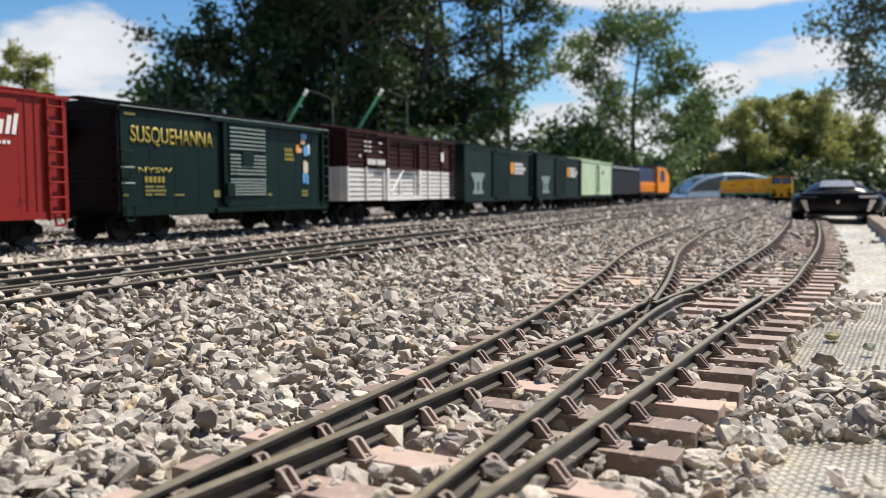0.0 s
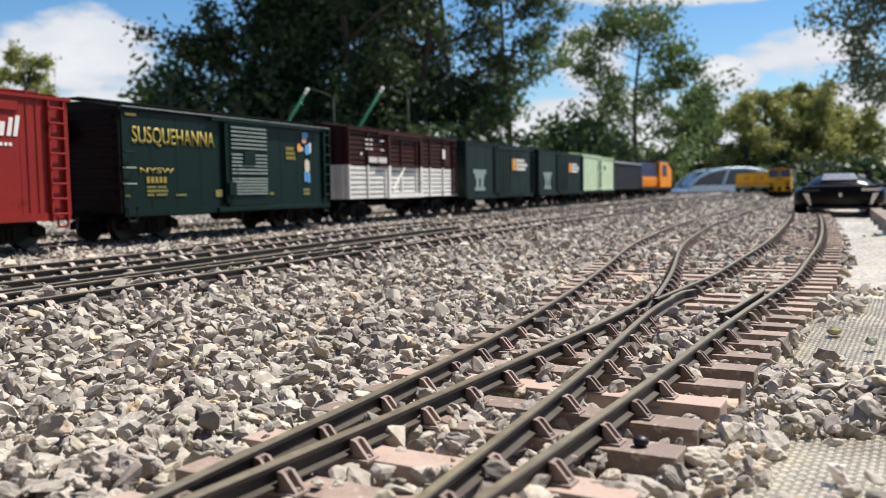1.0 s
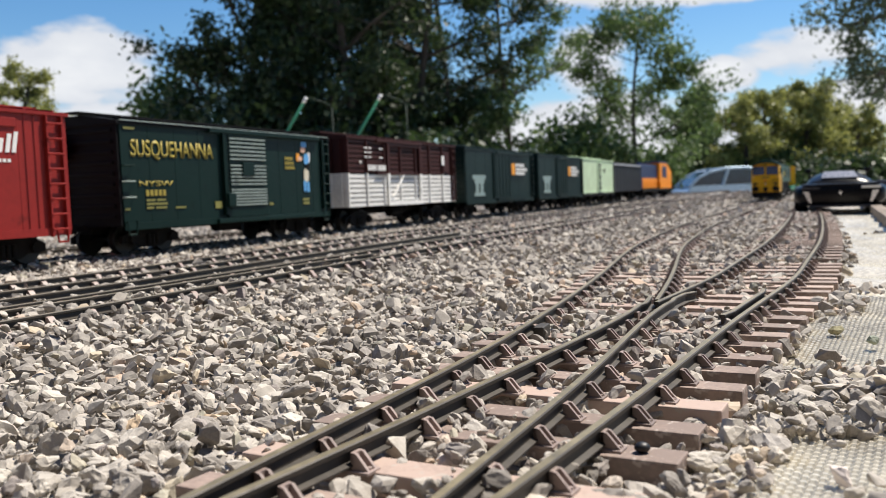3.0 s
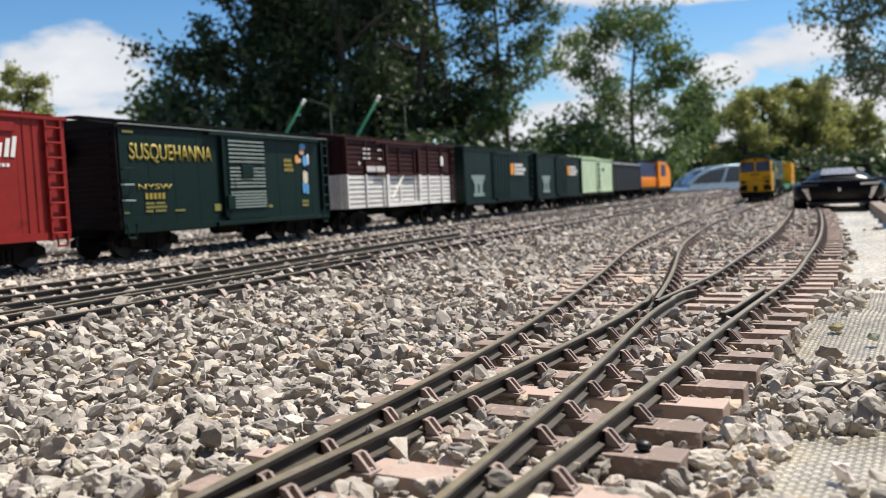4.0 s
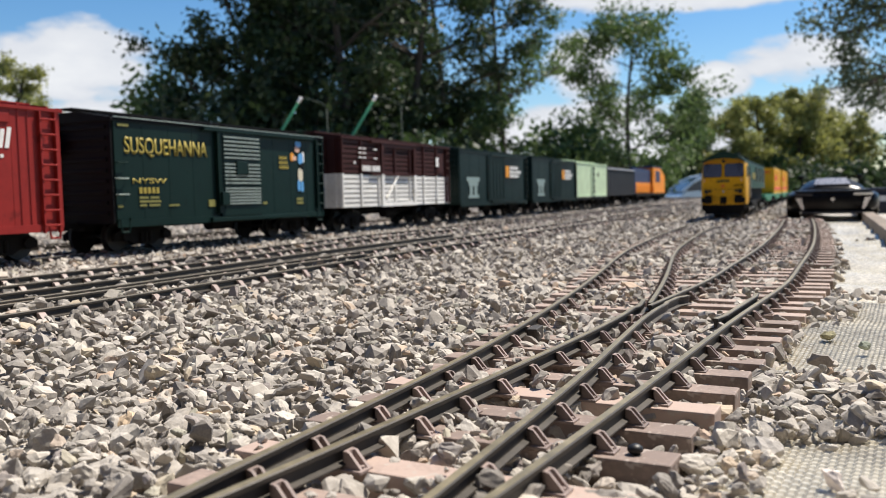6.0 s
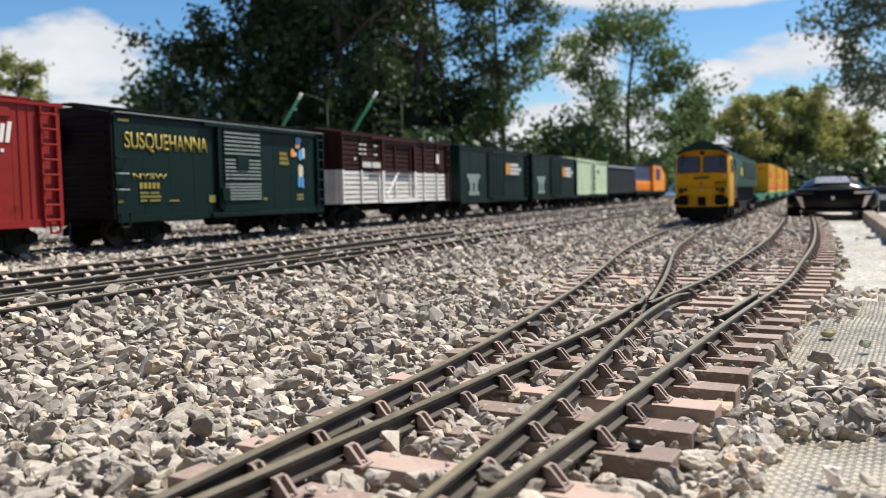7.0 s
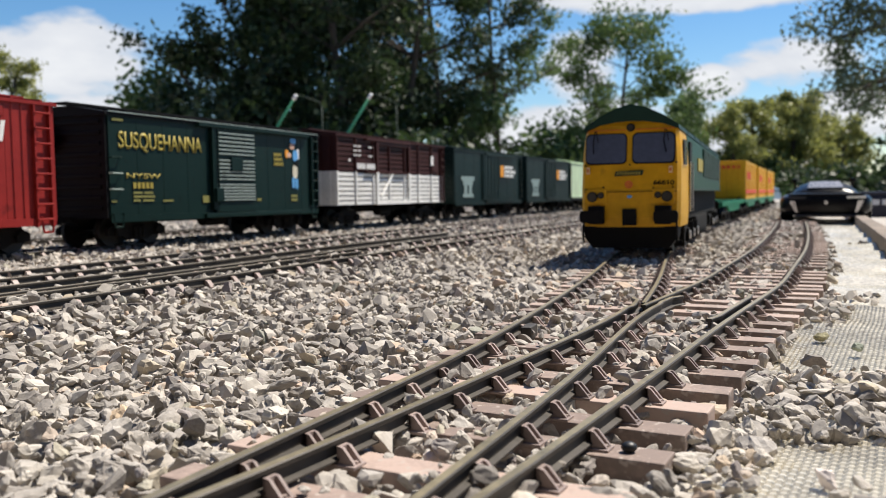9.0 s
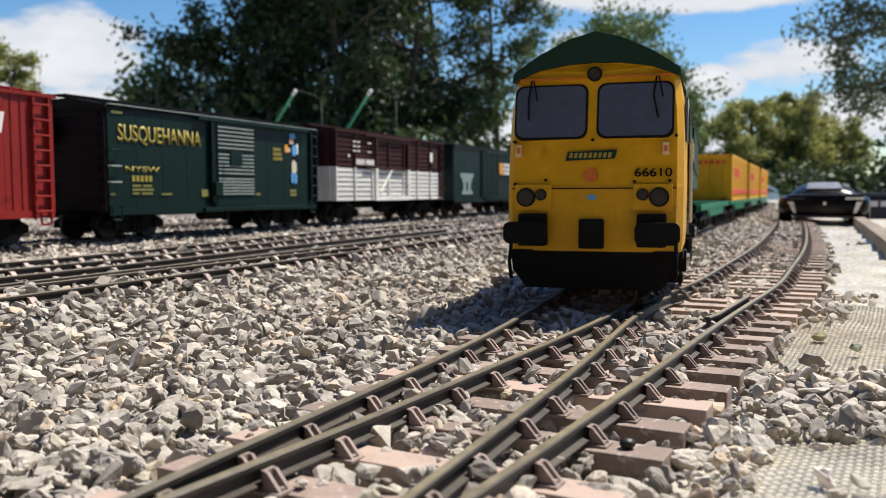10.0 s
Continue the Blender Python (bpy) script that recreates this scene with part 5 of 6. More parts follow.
def locomotive():
    """The yellow-fronted green diesel: profile body, raked cab, windows with gaskets, lamps, buffers, bogies."""
    L = 0.64
    ob = thing("diesel_locomotive", "yellow-nosed green model diesel locomotive on the track", "model locomotive")
    hw = 0.0402
    side = [(-hw, 0.0545), (-hw, 0.088), (-0.0385, 0.103), (-0.0370, 0.107), (-0.0255, 0.1150), (-0.012, 0.1215), (0, 0.1245),
            (0.012, 0.1215), (0.0255, 0.1150), (0.0370, 0.107), (0.0385, 0.103), (hw, 0.088), (hw, 0.0545)]
    low = [p for p in side if p[1] <= 0.107]
    bm = bmesh.new()
    prism(bm, low, 0.075, L - 0.002)
    body = part("body", bm, LOCO_GREEN, ob, "dull green body side")
    # cab: front face in two planes, the upper one raked back
    bm = bmesh.new()
    rows = [(0.0250, 0.0015, hw * 0.985), (0.0330, 0.0, hw), (0.0545, 0.0, hw * 1.005), (0.0560, 0.0005, hw * 1.005), (0.0780, 0.0030, hw), (0.0900, 0.0050, 0.0396), (0.1030, 0.0072, 0.0382), (0.1075, 0.0080, 0.0368)]
    ring = []
    for z, y, w in rows:
        ring.append([bm.verts.new((-w, y + 0.080 - y, z)), bm.verts.new((-w, y + 0.006, z)), bm.verts.new((-w * 0.93, y + 0.0012, z)), bm.verts.new((-w * 0.5, y, z)), bm.verts.new((0, y - 0.0006, z)),
                     bm.verts.new((w * 0.5, y, z)), bm.verts.new((w * 0.93, y + 0.0012, z)), bm.verts.new((w, y + 0.006, z)), bm.verts.new((w, 0.080, z))])
    for a, b in zip(ring[:-1], ring[1:]):
        for k in range(8):
            bm.faces.new((a[k], a[k + 1], b[k + 1], b[k]))
    top = ring[-1]
    arch = [bm.verts.new((x, 0.0082 + 0.002 * (1 - abs(x) / 0.037), z)) for x, z in ((-0.0255, 0.1098), (-0.012, 0.1118), (0, 0.1125), (0.012, 0.1118), (0.0255, 0.1098))]
    bm.faces.new([top[1], top[2], top[3], top[4], top[5], top[6], top[7]] + arch[::-1])
    bm.faces.new(list(reversed(ring[0])))
    bmesh.ops.recalc_face_normals(bm, faces=bm.faces)
    cab = part("cab", bm, YEL, ob, "yellow cab front")
    # roof over all, slightly proud of the face
    bm = bmesh.new()
    roofp = [(-0.0388, 0.1045), (-0.0380, 0.1085), (-0.0260, 0.1165), (-0.012, 0.1232), (0, 0.1262), (0.012, 0.1232), (0.0260, 0.1165), (0.0380, 0.1085), (0.0388, 0.1045),
             (0.0255, 0.1096), (0.012, 0.1117), (0, 0.1124), (-0.012, 0.1117), (-0.0255, 0.1096)]
    prism(bm, roofp, 0.0062, L)
    roof = part("roof", bm, ROOF_GREEN, ob, "dark green peaked roof")
    for k in range(3):
        bm = bmesh.new()
        rod(bm, (0, 0.20 + 0.13 * k, 0.1255), (0, 0.20 + 0.13 * k, 0.1285), 0.014, 20)
        part("fan", bm, ROOF_GREEN, roof)
    for k in range(7):
        y = 0.09 + k * 0.08
        bm = bmesh.new()
        prism(bm, [(x * 1.01, z + 0.0008) for x, z in roofp[:9]] + [(0.02, 0.112), (-0.02, 0.112)], y, y + 0.002)
        part("roof_seam", bm, ROOF_GREEN, roof)
    # windscreens
    rake = math.degrees(math.atan2(0.0042, 0.0250))
    for x0, x1 in ((-0.0360, -0.0036), (0.0024, 0.0350)):
        for nm, grow, mt, yy in (("gasket", 0.0009, RUBBER, -0.0010), ("windscreen", 0.0, GLASS_D, -0.0014)):
            bm = bmesh.new()
            pts = round_rect(x0 - grow, x1 + grow, -0.0120 - grow, 0.0120 + grow, 0.0040)
            prism(bm, pts, yy, yy + 0.002)
            o = part(nm, bm, mt, cab)
            o.matrix_basis = pose(0, 0.0048, 0.0895, -rake, 0, 0)
        bm = bmesh.new()
        s = -1 if x0 < 0 else 1
        px = x0 + 0.007 if x0 < 0 else x1 - 0.007
        bent(bm, [(px, 0.0042, 0.1045), (px - 0.0012, 0.0028, 0.096), (px + 0.001 * s, 0.0018, 0.086)], 0.0005, 5)
        bent(bm, [(px + 0.0010, 0.0040, 0.1045), (px + 0.003, 0.0028, 0.095)], 0.0004, 5)
        part("wiper", bm, RUBBER, cab)
    # marker lamp, number and plates
    bm = bmesh.new()
    rod(bm, (0, 0.0055, 0.1068), (0, 0.0095, 0.1068), 0.0034, 18)
    lamp = part("marker_lamp", bm, RUBBER, cab)
    bm = bmesh.new()
    rod(bm, (0, 0.0050, 0.1068), (0, 0.0070, 0.1068), 0.0026, 18)
    part("lens", bm, LAMP, lamp)
    for s, xb, xs in ((-1, -0.0305, -0.0235), (1, 0.0300, 0.0228)):
        bm = bmesh.new()
        x0, x1 = sorted((s * 0.0185, s * 0.0358))
        box(bm, x0, x1, -0.0012, 0.002, 0.0440, 0.0560, 0.0005)
        pan = part("lamp_panel", bm, YEL, cab)
        for x, r in ((xb, 0.0044), (xs, 0.0027)):
            bm = bmesh.new()
            rod(bm, (x, -0.0024, 0.0500 + (0.0012 if r < 0.004 else 0)), (x, 0.001, 0.0500 + (0.0012 if r < 0.004 else 0)), r, 20)
            hl = part("headlight", bm, RUBBER, pan)
            bm = bmesh.new()
            rod(bm, (x, -0.0028, 0.0500 + (0.0012 if r < 0.004 else 0)), (x, -0.001, 0.0500 + (0.0012 if r < 0.004 else 0)), r * 0.82, 20)
            part("lens", bm, LAMP, hl)
    bm = bmesh.new()
    box(bm, -hw * 0.93, hw * 0.93, -0.0010, 0.0012, 0.0538, 0.0543)
    part("waist_line", bm, RUBBER, cab)
    bm = bmesh.new()
    for k in range(2):
        s = (-1, 1)[k]
        box(bm, *sorted((s * 0.004, s * 0.035)), 0.0055, 0.0075, 0.1050, 0.1056)
    part("orange_line", bm, FADED, cab, "thin orange line")
    bm = bmesh.new()
    prism(bm, [(-0.0123, 0.0668), (0.0100, 0.0676), (0.0110, 0.0716), (-0.0113, 0.0708)], 0.0000, 0.0024)
    plate = part("name_plate", bm, ROOF_GREEN, cab, "green name plate with yellow bars")
    bm = bmesh.new()
    for k in range(9):
        x = -0.0106 + k * 0.0022
        prism(bm, [(x, 0.0680), (x + 0.0014, 0.0681), (x + 0.0018, 0.0704), (x + 0.0004, 0.0703)], -0.0004, 0.001)
    part("plate_bars", bm, LETTER_Y, plate)
    words(cab, "number", "66610", 0.0165, 0.0040, RUBBER, pose(0.0190, 0.0004, 0.0592, 90, 0, 0), 0.0004, 0.012)
    bm = bmesh.new()
    rod(bm, (-0.0008, -0.0002, 0.0600), (-0.0008, 0.002, 0.0600), 0.0034, 9)
    part("red_badge", bm, FADED, cab, "faded red badge")
    bm = bmesh.new()
    made = rod(bm, (0, -0.0014, 0.0500), (0, 0.001, 0.0500), 0.0021, 16)
    bmesh.ops.scale(bm, verts=made, vec=(1, 1, 0.62), space=Matrix.Translation((0, 0, -0.0500)))
    part("blue_badge", bm, BLUE_M, cab, "small blue oval badge")
    for x in (-0.0345, 0.0325):
        bm = bmesh.new()
        box(bm, x - 0.0014, x + 0.0014, 0.0006, 0.003, 0.0690, 0.0745)
        w = part("warning_plate", bm, PALE_M, cab)
        bm = bmesh.new()
        box(bm, x - 0.0007, x + 0.0007, 0.0002, 0.002, 0.0705, 0.0732)
        part("red_flash", bm, FADED, w)
    for x, z in ((-0.0365, 0.0760), (0.0, 0.0762), (-0.0360, 0.0562), (-0.0215, 0.0580), (0.0345, 0.0575), (0.0370, 0.0775), (0.0190, 0.0570)):
        bm = bmesh.new()
        rod(bm, (x, -0.0005, z), (x, 0.006, z), 0.0007, 8)
        part("bolt", bm, RUBBER, cab)
    # buffers, coupling, valance
    for s in (-1, 1):
        bm = bmesh.new()
        x0, x1 = sorted((s * 0.0205, s * 0.0335))
        box(bm, x0, x1, -0.0060, 0.002, 0.0275, 0.0425, 0.001)
        buf = part("buffer", bm, RUBBER, ob)
        bm = bmesh.new()
        x0, x1 = sorted((s * 0.0200, s * 0.0395))
        prism(bm, round_rect(x0, x1, 0.0288, 0.0388, 0.003), -0.0100, -0.0075)
        part("buffer_head", bm, RUBBER, buf)
    bm = bmesh.new()
    box(bm, -0.0056, 0.0056, -0.0040, 0.003, 0.0265, 0.0400, 0.0008)
    part("coupling", bm, RUBBER, ob)
    bm = bmesh.new()
    prism(bm, [(-0.0385, 0.0255), (0.0385, 0.0255), (0.0375, 0.016), (0.031, 0.0075), (-0.031, 0.0075), (-0.0375, 0.016)], 0.002, 0.030)
    part("snow_plough", bm, RUBBER, ob, "black valance under the nose")
    bm = bmesh.new()
    box(bm, -0.0335, 0.0335, 0.080, L - 0.004, 0.0270, 0.0544, 0.0008)
    part("solebar", bm, IRON, ob)
    # sides
    for s in (-1, 1):
        x0, x1 = sorted((s * (hw - 0.0005), s * (hw + 0.0012)))
        bm = bmesh.new()
        box(bm, x0, x1, 0.026, 0.052, 0.076, 0.097, 0.0006)
        part("cab_side_window", bm, GLASS_D, cab)
        bm = bmesh.new()
        box(bm, x0, x1, 0.080, 0.102, 0.050, 0.098, 0.0008)
        door = part("cab_door", bm, BLACK_P if s > 0 else LOCO_GREEN, body, "dark cab door")
        for yy in (0.077, 0.105):
            bm = bmesh.new()
            rod(bm, (s * (hw + 0.002), yy, 0.036), (s * (hw + 0.002), yy, 0.080), 0.0007, 6)
            part("handrail", bm, SILVER, body)
        bm = bmesh.new()
        box(bm, x0, x1, 0.106, L - 0.004, 0.0545, 0.0565)
        part("body_edge", bm, ROOF_GREEN, body)
        bm = bmesh.new()
        box(bm, x0, x1, 0.185, 0.250, 0.074, 0.087, 0.0004)
        part("yellow_mark", bm, LETTER_Y, body)
        bm = bmesh.new()
        for k in range(24):
            yy = 0.27 + k * 0.0145
            box(bm, x0, x1, yy, yy + 0.0095, 0.070, 0.100, 0.0004)
        part("grilles", bm, ROOF_GREEN, body)
        bm = bmesh.new()
        box(bm, *sorted((s * 0.030, s * 0.0395)), 0.055, 0.068, 0.006, 0.010, 0.0006)
        box(bm, *sorted((s * 0.030, s * 0.0395)), 0.055, 0.068, 0.018, 0.022, 0.0006)
        box(bm, *sorted((s * 0.0375, s * 0.039)), 0.053, 0.0545, 0.005, 0.030)
        part("footsteps", bm, IRON, ob)
        bm = bmesh.new()
        bent(bm, [(s * 0.0375, -0.001, 0.030), (s * 0.0380, -0.003, 0.020), (s * 0.0376, -0.001, 0.012)], 0.0009, 6)
        part("brake_pipe", bm, RUBBER, ob)
    bm = bmesh.new()
    box(bm, -0.036, 0.036, 0.24, 0.41, 0.008, 0.028, 0.004)
    part("fuel_tank", bm, IRON, ob)
    for y in (0.135, L - 0.135):
        loco_bogie(ob, y)
    return ob


def flat_wagon(box_at):
    """A green bogie container flat."""
    L = 0.46
    ob = thing("container_wagon", "green bogie flat wagon " + ("carrying a yellow container" if box_at else "running empty behind the locomotive"), "model wagon", group="moving goods train")
    bm = bmesh.new()
    for s in (-1, 1):
        x0, x1 = sorted((s * 0.034, s * 0.0385))
        prism(bm, [(0.0, 0.030), (L, 0.030), (L, 0.037), (0.0, 0.037)], x0, x1, axis="x")
        prism(bm, [(0.10, 0.030), (L - 0.10, 0.030), (L - 0.13, 0.020), (0.13, 0.020)], *sorted((s * 0.035, s * 0.0380)), axis="x")
    box(bm, -0.034, 0.034, 0.0, 0.012, 0.028, 0.037, 0.001)
    box(bm, -0.034, 0.034, L - 0.012, L, 0.028, 0.037, 0.001)
    for k in range(6):
        y = 0.03 + (L - 0.06) * k / 5
        box(bm, -0.034, 0.034, y - 0.004, y + 0.004, 0.030, 0.0365)
    part("frame", bm, WAGON_GREEN, ob, "green wagon frame")
    for y in (0.06, L - 0.06):
        truck(ob, y, 0.058)
    for s in (-1, 1):
        for y0 in (-0.010, L):
            bm = bmesh.new()
            rod(bm, (s * 0.027, y0, 0.033), (s * 0.027, y0 + 0.010, 0.033), 0.003, 10)
            rod(bm, (s * 0.027, y0 if y0 < 0 else y0 + 0.009, 0.033), (s * 0.027, y0 + 0.0015 if y0 < 0 else y0 + 0.0105, 0.033), 0.007, 14)
            part("buffer", bm, IRON, ob)
    return ob


def container():
    """A yellow corrugated container with doors, red stripe and lettering bars."""
    L, w, z0, z1 = 0.395, 0.038, 0.0, 0.081
    ob = thing("shipping_container", "yellow corrugated shipping container with red stripe and lettering", "container", group="containers on the train")
    bm = bmesh.new()
    box(bm, -w + 0.0015, w - 0.0015, 0.002, L - 0.002, z0, z1, 0.0008)
    body = part("body", bm, BOX_Y, ob)
    bm = bmesh.new()
    for s in (-1, 1):
        for k in range(26):
            y = 0.010 + k * (L - 0.02) / 25.5
            x0, x1 = sorted((s * (w - 0.002), s * (w - 0.0004)))
            box(bm, x0, x1, y, y + 0.0075, z0 + 0.006, z1 - 0.005)
        for y in (0.0, L - 0.005):
            x0, x1 = sorted((s * (w - 0.005), s * w))
            box(bm, x0, x1, y, y + 0.005, z0, z1, 0.0005)
        x0, x1 = sorted((s * (w - 0.003), s * w))
        box(bm, x0, x1, 0, L, z0, z0 + 0.005)
        box(bm, x0, x1, 0, L, z1 - 0.004, z1)
    part("corrugation", bm, BOX_Y, ob)
    for x0, x1 in ((-w + 0.005, -0.0006), (0.0006, w - 0.005)):
        bm = bmesh.new()
        box(bm, x0, x1, -0.0006, 0.002, z0 + 0.004, z1 - 0.004, 0.0005)
        d = part("door", bm, BOX_Y, ob)
        for f in (0.3, 0.7):
            bm = bmesh.new()
            x = x0 + (x1 - x0) * f
            rod(bm, (x, -0.0016, z0 + 0.003), (x, -0.0016, z1 - 0.003), 0.0008, 6)
            part("lock_rod", bm, BOX_Y, d)
    bm = bmesh.new()
    for s in (1, -1):
        for k in range(4):
            y = 0.05 + k * 0.030
            x0, x1 = sorted((s * (w - 0.0005), s * (w + 0.0003)))
            box(bm, x0, x1, y, y + 0.020, z0 + 0.042, z0 + 0.058)
        x0, x1 = sorted((s * (w - 0.0005), s * (w + 0.0004)))
        box(bm, x0, x1, 0.006, L - 0.006, z0 + 0.012, z0 + 0.020)
    for k in range(6):
        x = -0.030 + k * 0.010
        box(bm, x, x + 0.007, -0.0012, 0, z0 + 0.064, z0 + 0.071)
    part("red_lettering", bm, RED_M, ob, "red stripe and bars of lettering")
    return ob


LOCO = locomotive()
EMPTY = flat_wagon(False)
LOADED = [flat_wagon(True) for _ in range(3)]
BOXES = [container() for _ in range(3)]
# ---------------------------------------------------------------- the small black car at the end of the right line
def toy_car():
    gloss = material("black_gloss_paint", (0.004, 0.004, 0.005), 0.3, 0, 0.1, 40, ior=1.3)
    trim = material("grey_trim", (0.04, 0.04, 0.045), 0.4, 0.2, 0.1, 60)
    chrome = material("silver_trim", (0.70, 0.70, 0.72), 0.22, 0.9, 0.1, 60)
    # pale metallic colour stands in for sky reflected in the rear window
    pane = material("sky_glint_glass", (0.22, 0.22, 0.24), 0.30, 0.6, 0.1, 30)
    lens = material("pale_lamp_lens", (0.72, 0.70, 0.62), 0.25, 0, 0.1, 60)
    ob = thing("toy_car", "glossy black model sports car parked across the track", "toy car", pose(0.755, 1.63, 0.010, 0, 0, -23))
    # lower shell: rounded sections from tail to nose (depth, half width, waist height, underside)
    shell = [(0.000, 0.066, 0.046, 0.016), (0.003, 0.073, 0.050, 0.013), (0.014, 0.079, 0.0525, 0.010), (0.045, 0.0835, 0.055, 0.009), (0.085, 0.0835, 0.056, 0.009), (0.130, 0.079, 0.052, 0.009),
             (0.180, 0.078, 0.050, 0.009), (0.235, 0.081, 0.049, 0.009), (0.285, 0.081, 0.044, 0.009), (0.325, 0.074, 0.034, 0.010), (0.343, 0.060, 0.024, 0.013)]
    bm = bmesh.new()
    rings = []
    for y, hw, top, low in shell:
        ring = []
        for k in range(28):
            a = 2 * math.pi * (k + 0.5) / 28
            cx, sz = math.cos(a), math.sin(a)
            px = hw * math.copysign(abs(cx) ** 0.5, cx)
            mid, half = (top + low) / 2, (top - low) / 2
            ring.append(bm.verts.new((px, y, mid + half * math.copysign(abs(sz) ** 0.55, sz))))
        rings.append(ring)
    for a, b in zip(rings[:-1], rings[1:]):
        for k in range(28):
            bm.faces.new((a[k], a[(k + 1) % 28], b[(k + 1) % 28], b[k]))
    bm.faces.new(rings[0])
    bm.faces.new(rings[-1][::-1])
    bmesh.ops.recalc_face_normals(bm, faces=bm.faces)
    body = part("body", bm, gloss, ob, smooth=True)
    # cabin: a low arched canopy
    bm = bmesh.new()
    rings = []
    for y, hw, top in ((0.035, 0.050, 0.0545), (0.060, 0.052, 0.0660), (0.090, 0.052, 0.0755), (0.120, 0.051, 0.0785), (0.150, 0.050, 0.0770), (0.190, 0.052, 0.0660), (0.225, 0.054, 0.0490)):
        rings.append([bm.verts.new((hw * math.cos(math.pi * k / 12) * (1.22 - 0.22 * t), y, 0.047 + (top - 0.047) * t)) for k in range(13) for t in (math.sin(math.pi * k / 12) ** 0.6,)])
    for a, b in zip(rings[:-1], rings[1:]):
        for k in range(12):
            bm.faces.new((a[k], a[k + 1], b[k + 1], b[k]))
    for r in (rings[0], rings[-1][::-1]):
        bm.faces.new(r)
    bmesh.ops.recalc_face_normals(bm, faces=bm.faces)
    part("cabin", bm, gloss, body, smooth=True)
    bm = bmesh.new()
    lo = [bm.verts.new(q) for q in ((-0.033, 0.050, 0.0625), (0.033, 0.050, 0.0625), (0.027, 0.084, 0.0750), (-0.027, 0.084, 0.0750))]
    hi = [bm.verts.new((v.co.x, v.co.y - 0.0007, v.co.z + 0.0022)) for v in lo]
    bm.faces.new(hi)
    bm.faces.new(lo[::-1])
    for k in range(4):
        bm.faces.new((lo[k], lo[(k + 1) % 4], hi[(k + 1) % 4], hi[k]))
    part("rear_window", bm, pane, body, "rear window with a pale sky reflection in its colour")
    bm = bmesh.new()
    box(bm, -0.068, 0.068, -0.002, 0.012, 0.049, 0.0525, 0.001)
    part("spoiler_lip", bm, gloss, body)
    for s in (-1, 1):
        bm = bmesh.new()
        x0, x1 = sorted((s * 0.036, s * 0.069))
        box(bm, x0, x1, -0.0022, 0.003, 0.0465 - 0.0035, 0.0475, 0.0008)
        part("tail_lamp", bm, lens if s > 0 else trim, body)
        bm = bmesh.new()
        prism(bm, [(s * 0.055, 0.0390), (s * 0.066, 0.0390), (s * 0.055, 0.0170), (s * 0.050, 0.0170)], -0.0035, 0.004)
        part("vent_trim", bm, chrome, body, "silver slanted vent trim")
        bm = bmesh.new()
        rod(bm, (s * 0.052, 0.175, 0.058), (s * 0.056, 0.172, 0.078), 0.0018, 8)
        box(bm, *sorted((s * 0.050, s * 0.062)), 0.166, 0.175, 0.076, 0.084, 0.002)
        part("mirror", bm, gloss, body)
        for y in (0.062, 0.275):
            bm = bmesh.new()
            rod(bm, (s * 0.058, y, 0.020), (s * 0.0815, y, 0.020), 0.0225, 26)
            wh = part("wheel", bm, RUBBER, ob)
            bm = bmesh.new()
            rod(bm, (s * 0.0805, y, 0.020), (s * 0.0825, y, 0.020), 0.015, 18)
            part("rim", bm, chrome, wh)
    bm = bmesh.new()
    box(bm, -0.055, 0.055, -0.006, 0.020, 0.008, 0.0125, 0.001)
    part("diffuser", bm, trim, body)
    bm = bmesh.new()
    prism(bm, [(-0.0035, 0.0385), (0.0035, 0.0385), (0.0025, 0.033), (0.0, 0.031), (-0.0025, 0.033)], -0.0018, 0.002)
    part("badge", bm, chrome, body, "small silver badge")


toy_car()


# ---------------------------------------------------------------- green tube hoops behind the train
def hoop(x, y):
    m = bpy.data.materials.get("green_tube") or material("green_tube", (0.03, 0.16, 0.08), 0.3, 0.2, 0.12, 30)
    ob = thing("tube_hoop", "green painted bent tube hoop standing behind the wagons", "hoop", pose(x, y, 0.005), group="green hoops")
    bm = bmesh.new()
    bent(bm, [(-0.265, 0, 0), (0.0, 0, 0.42)], 0.0046, 10)
    part("tube", bm, m, ob, smooth=True)
    # white sleeve stands in for the sun's glint on the tube's top
    bm = bmesh.new()
    rod(bm, (-0.010, 0, 0.4045), (0.002, 0, 0.4235), 0.0058, 12)
    part("end_cap", bm, LETTER_W, ob, "pale glint painted on the tube's tip", True)
    # falling leg: a darker copy of the green, with its shade in the colour
    bm = bmesh.new()
    bent(bm, [(0.0, 0, 0.42), (0.008, 0.004, 0.423), (0.075, 0.02, 0.400), (0.086, 0.025, 0.385), (0.090, 0.03, 0)], 0.0020, 8)
    part("bent_tube", bm, bpy.data.materials.get("shaded_green_tube") or material("shaded_green_tube", (0.004, 0.020, 0.011), 0.7, 0, 0.12, 30), ob, "bent green tube with shade put into its colour", True)


hoop(-0.473, 3.0)
hoop(-0.211, 3.0)


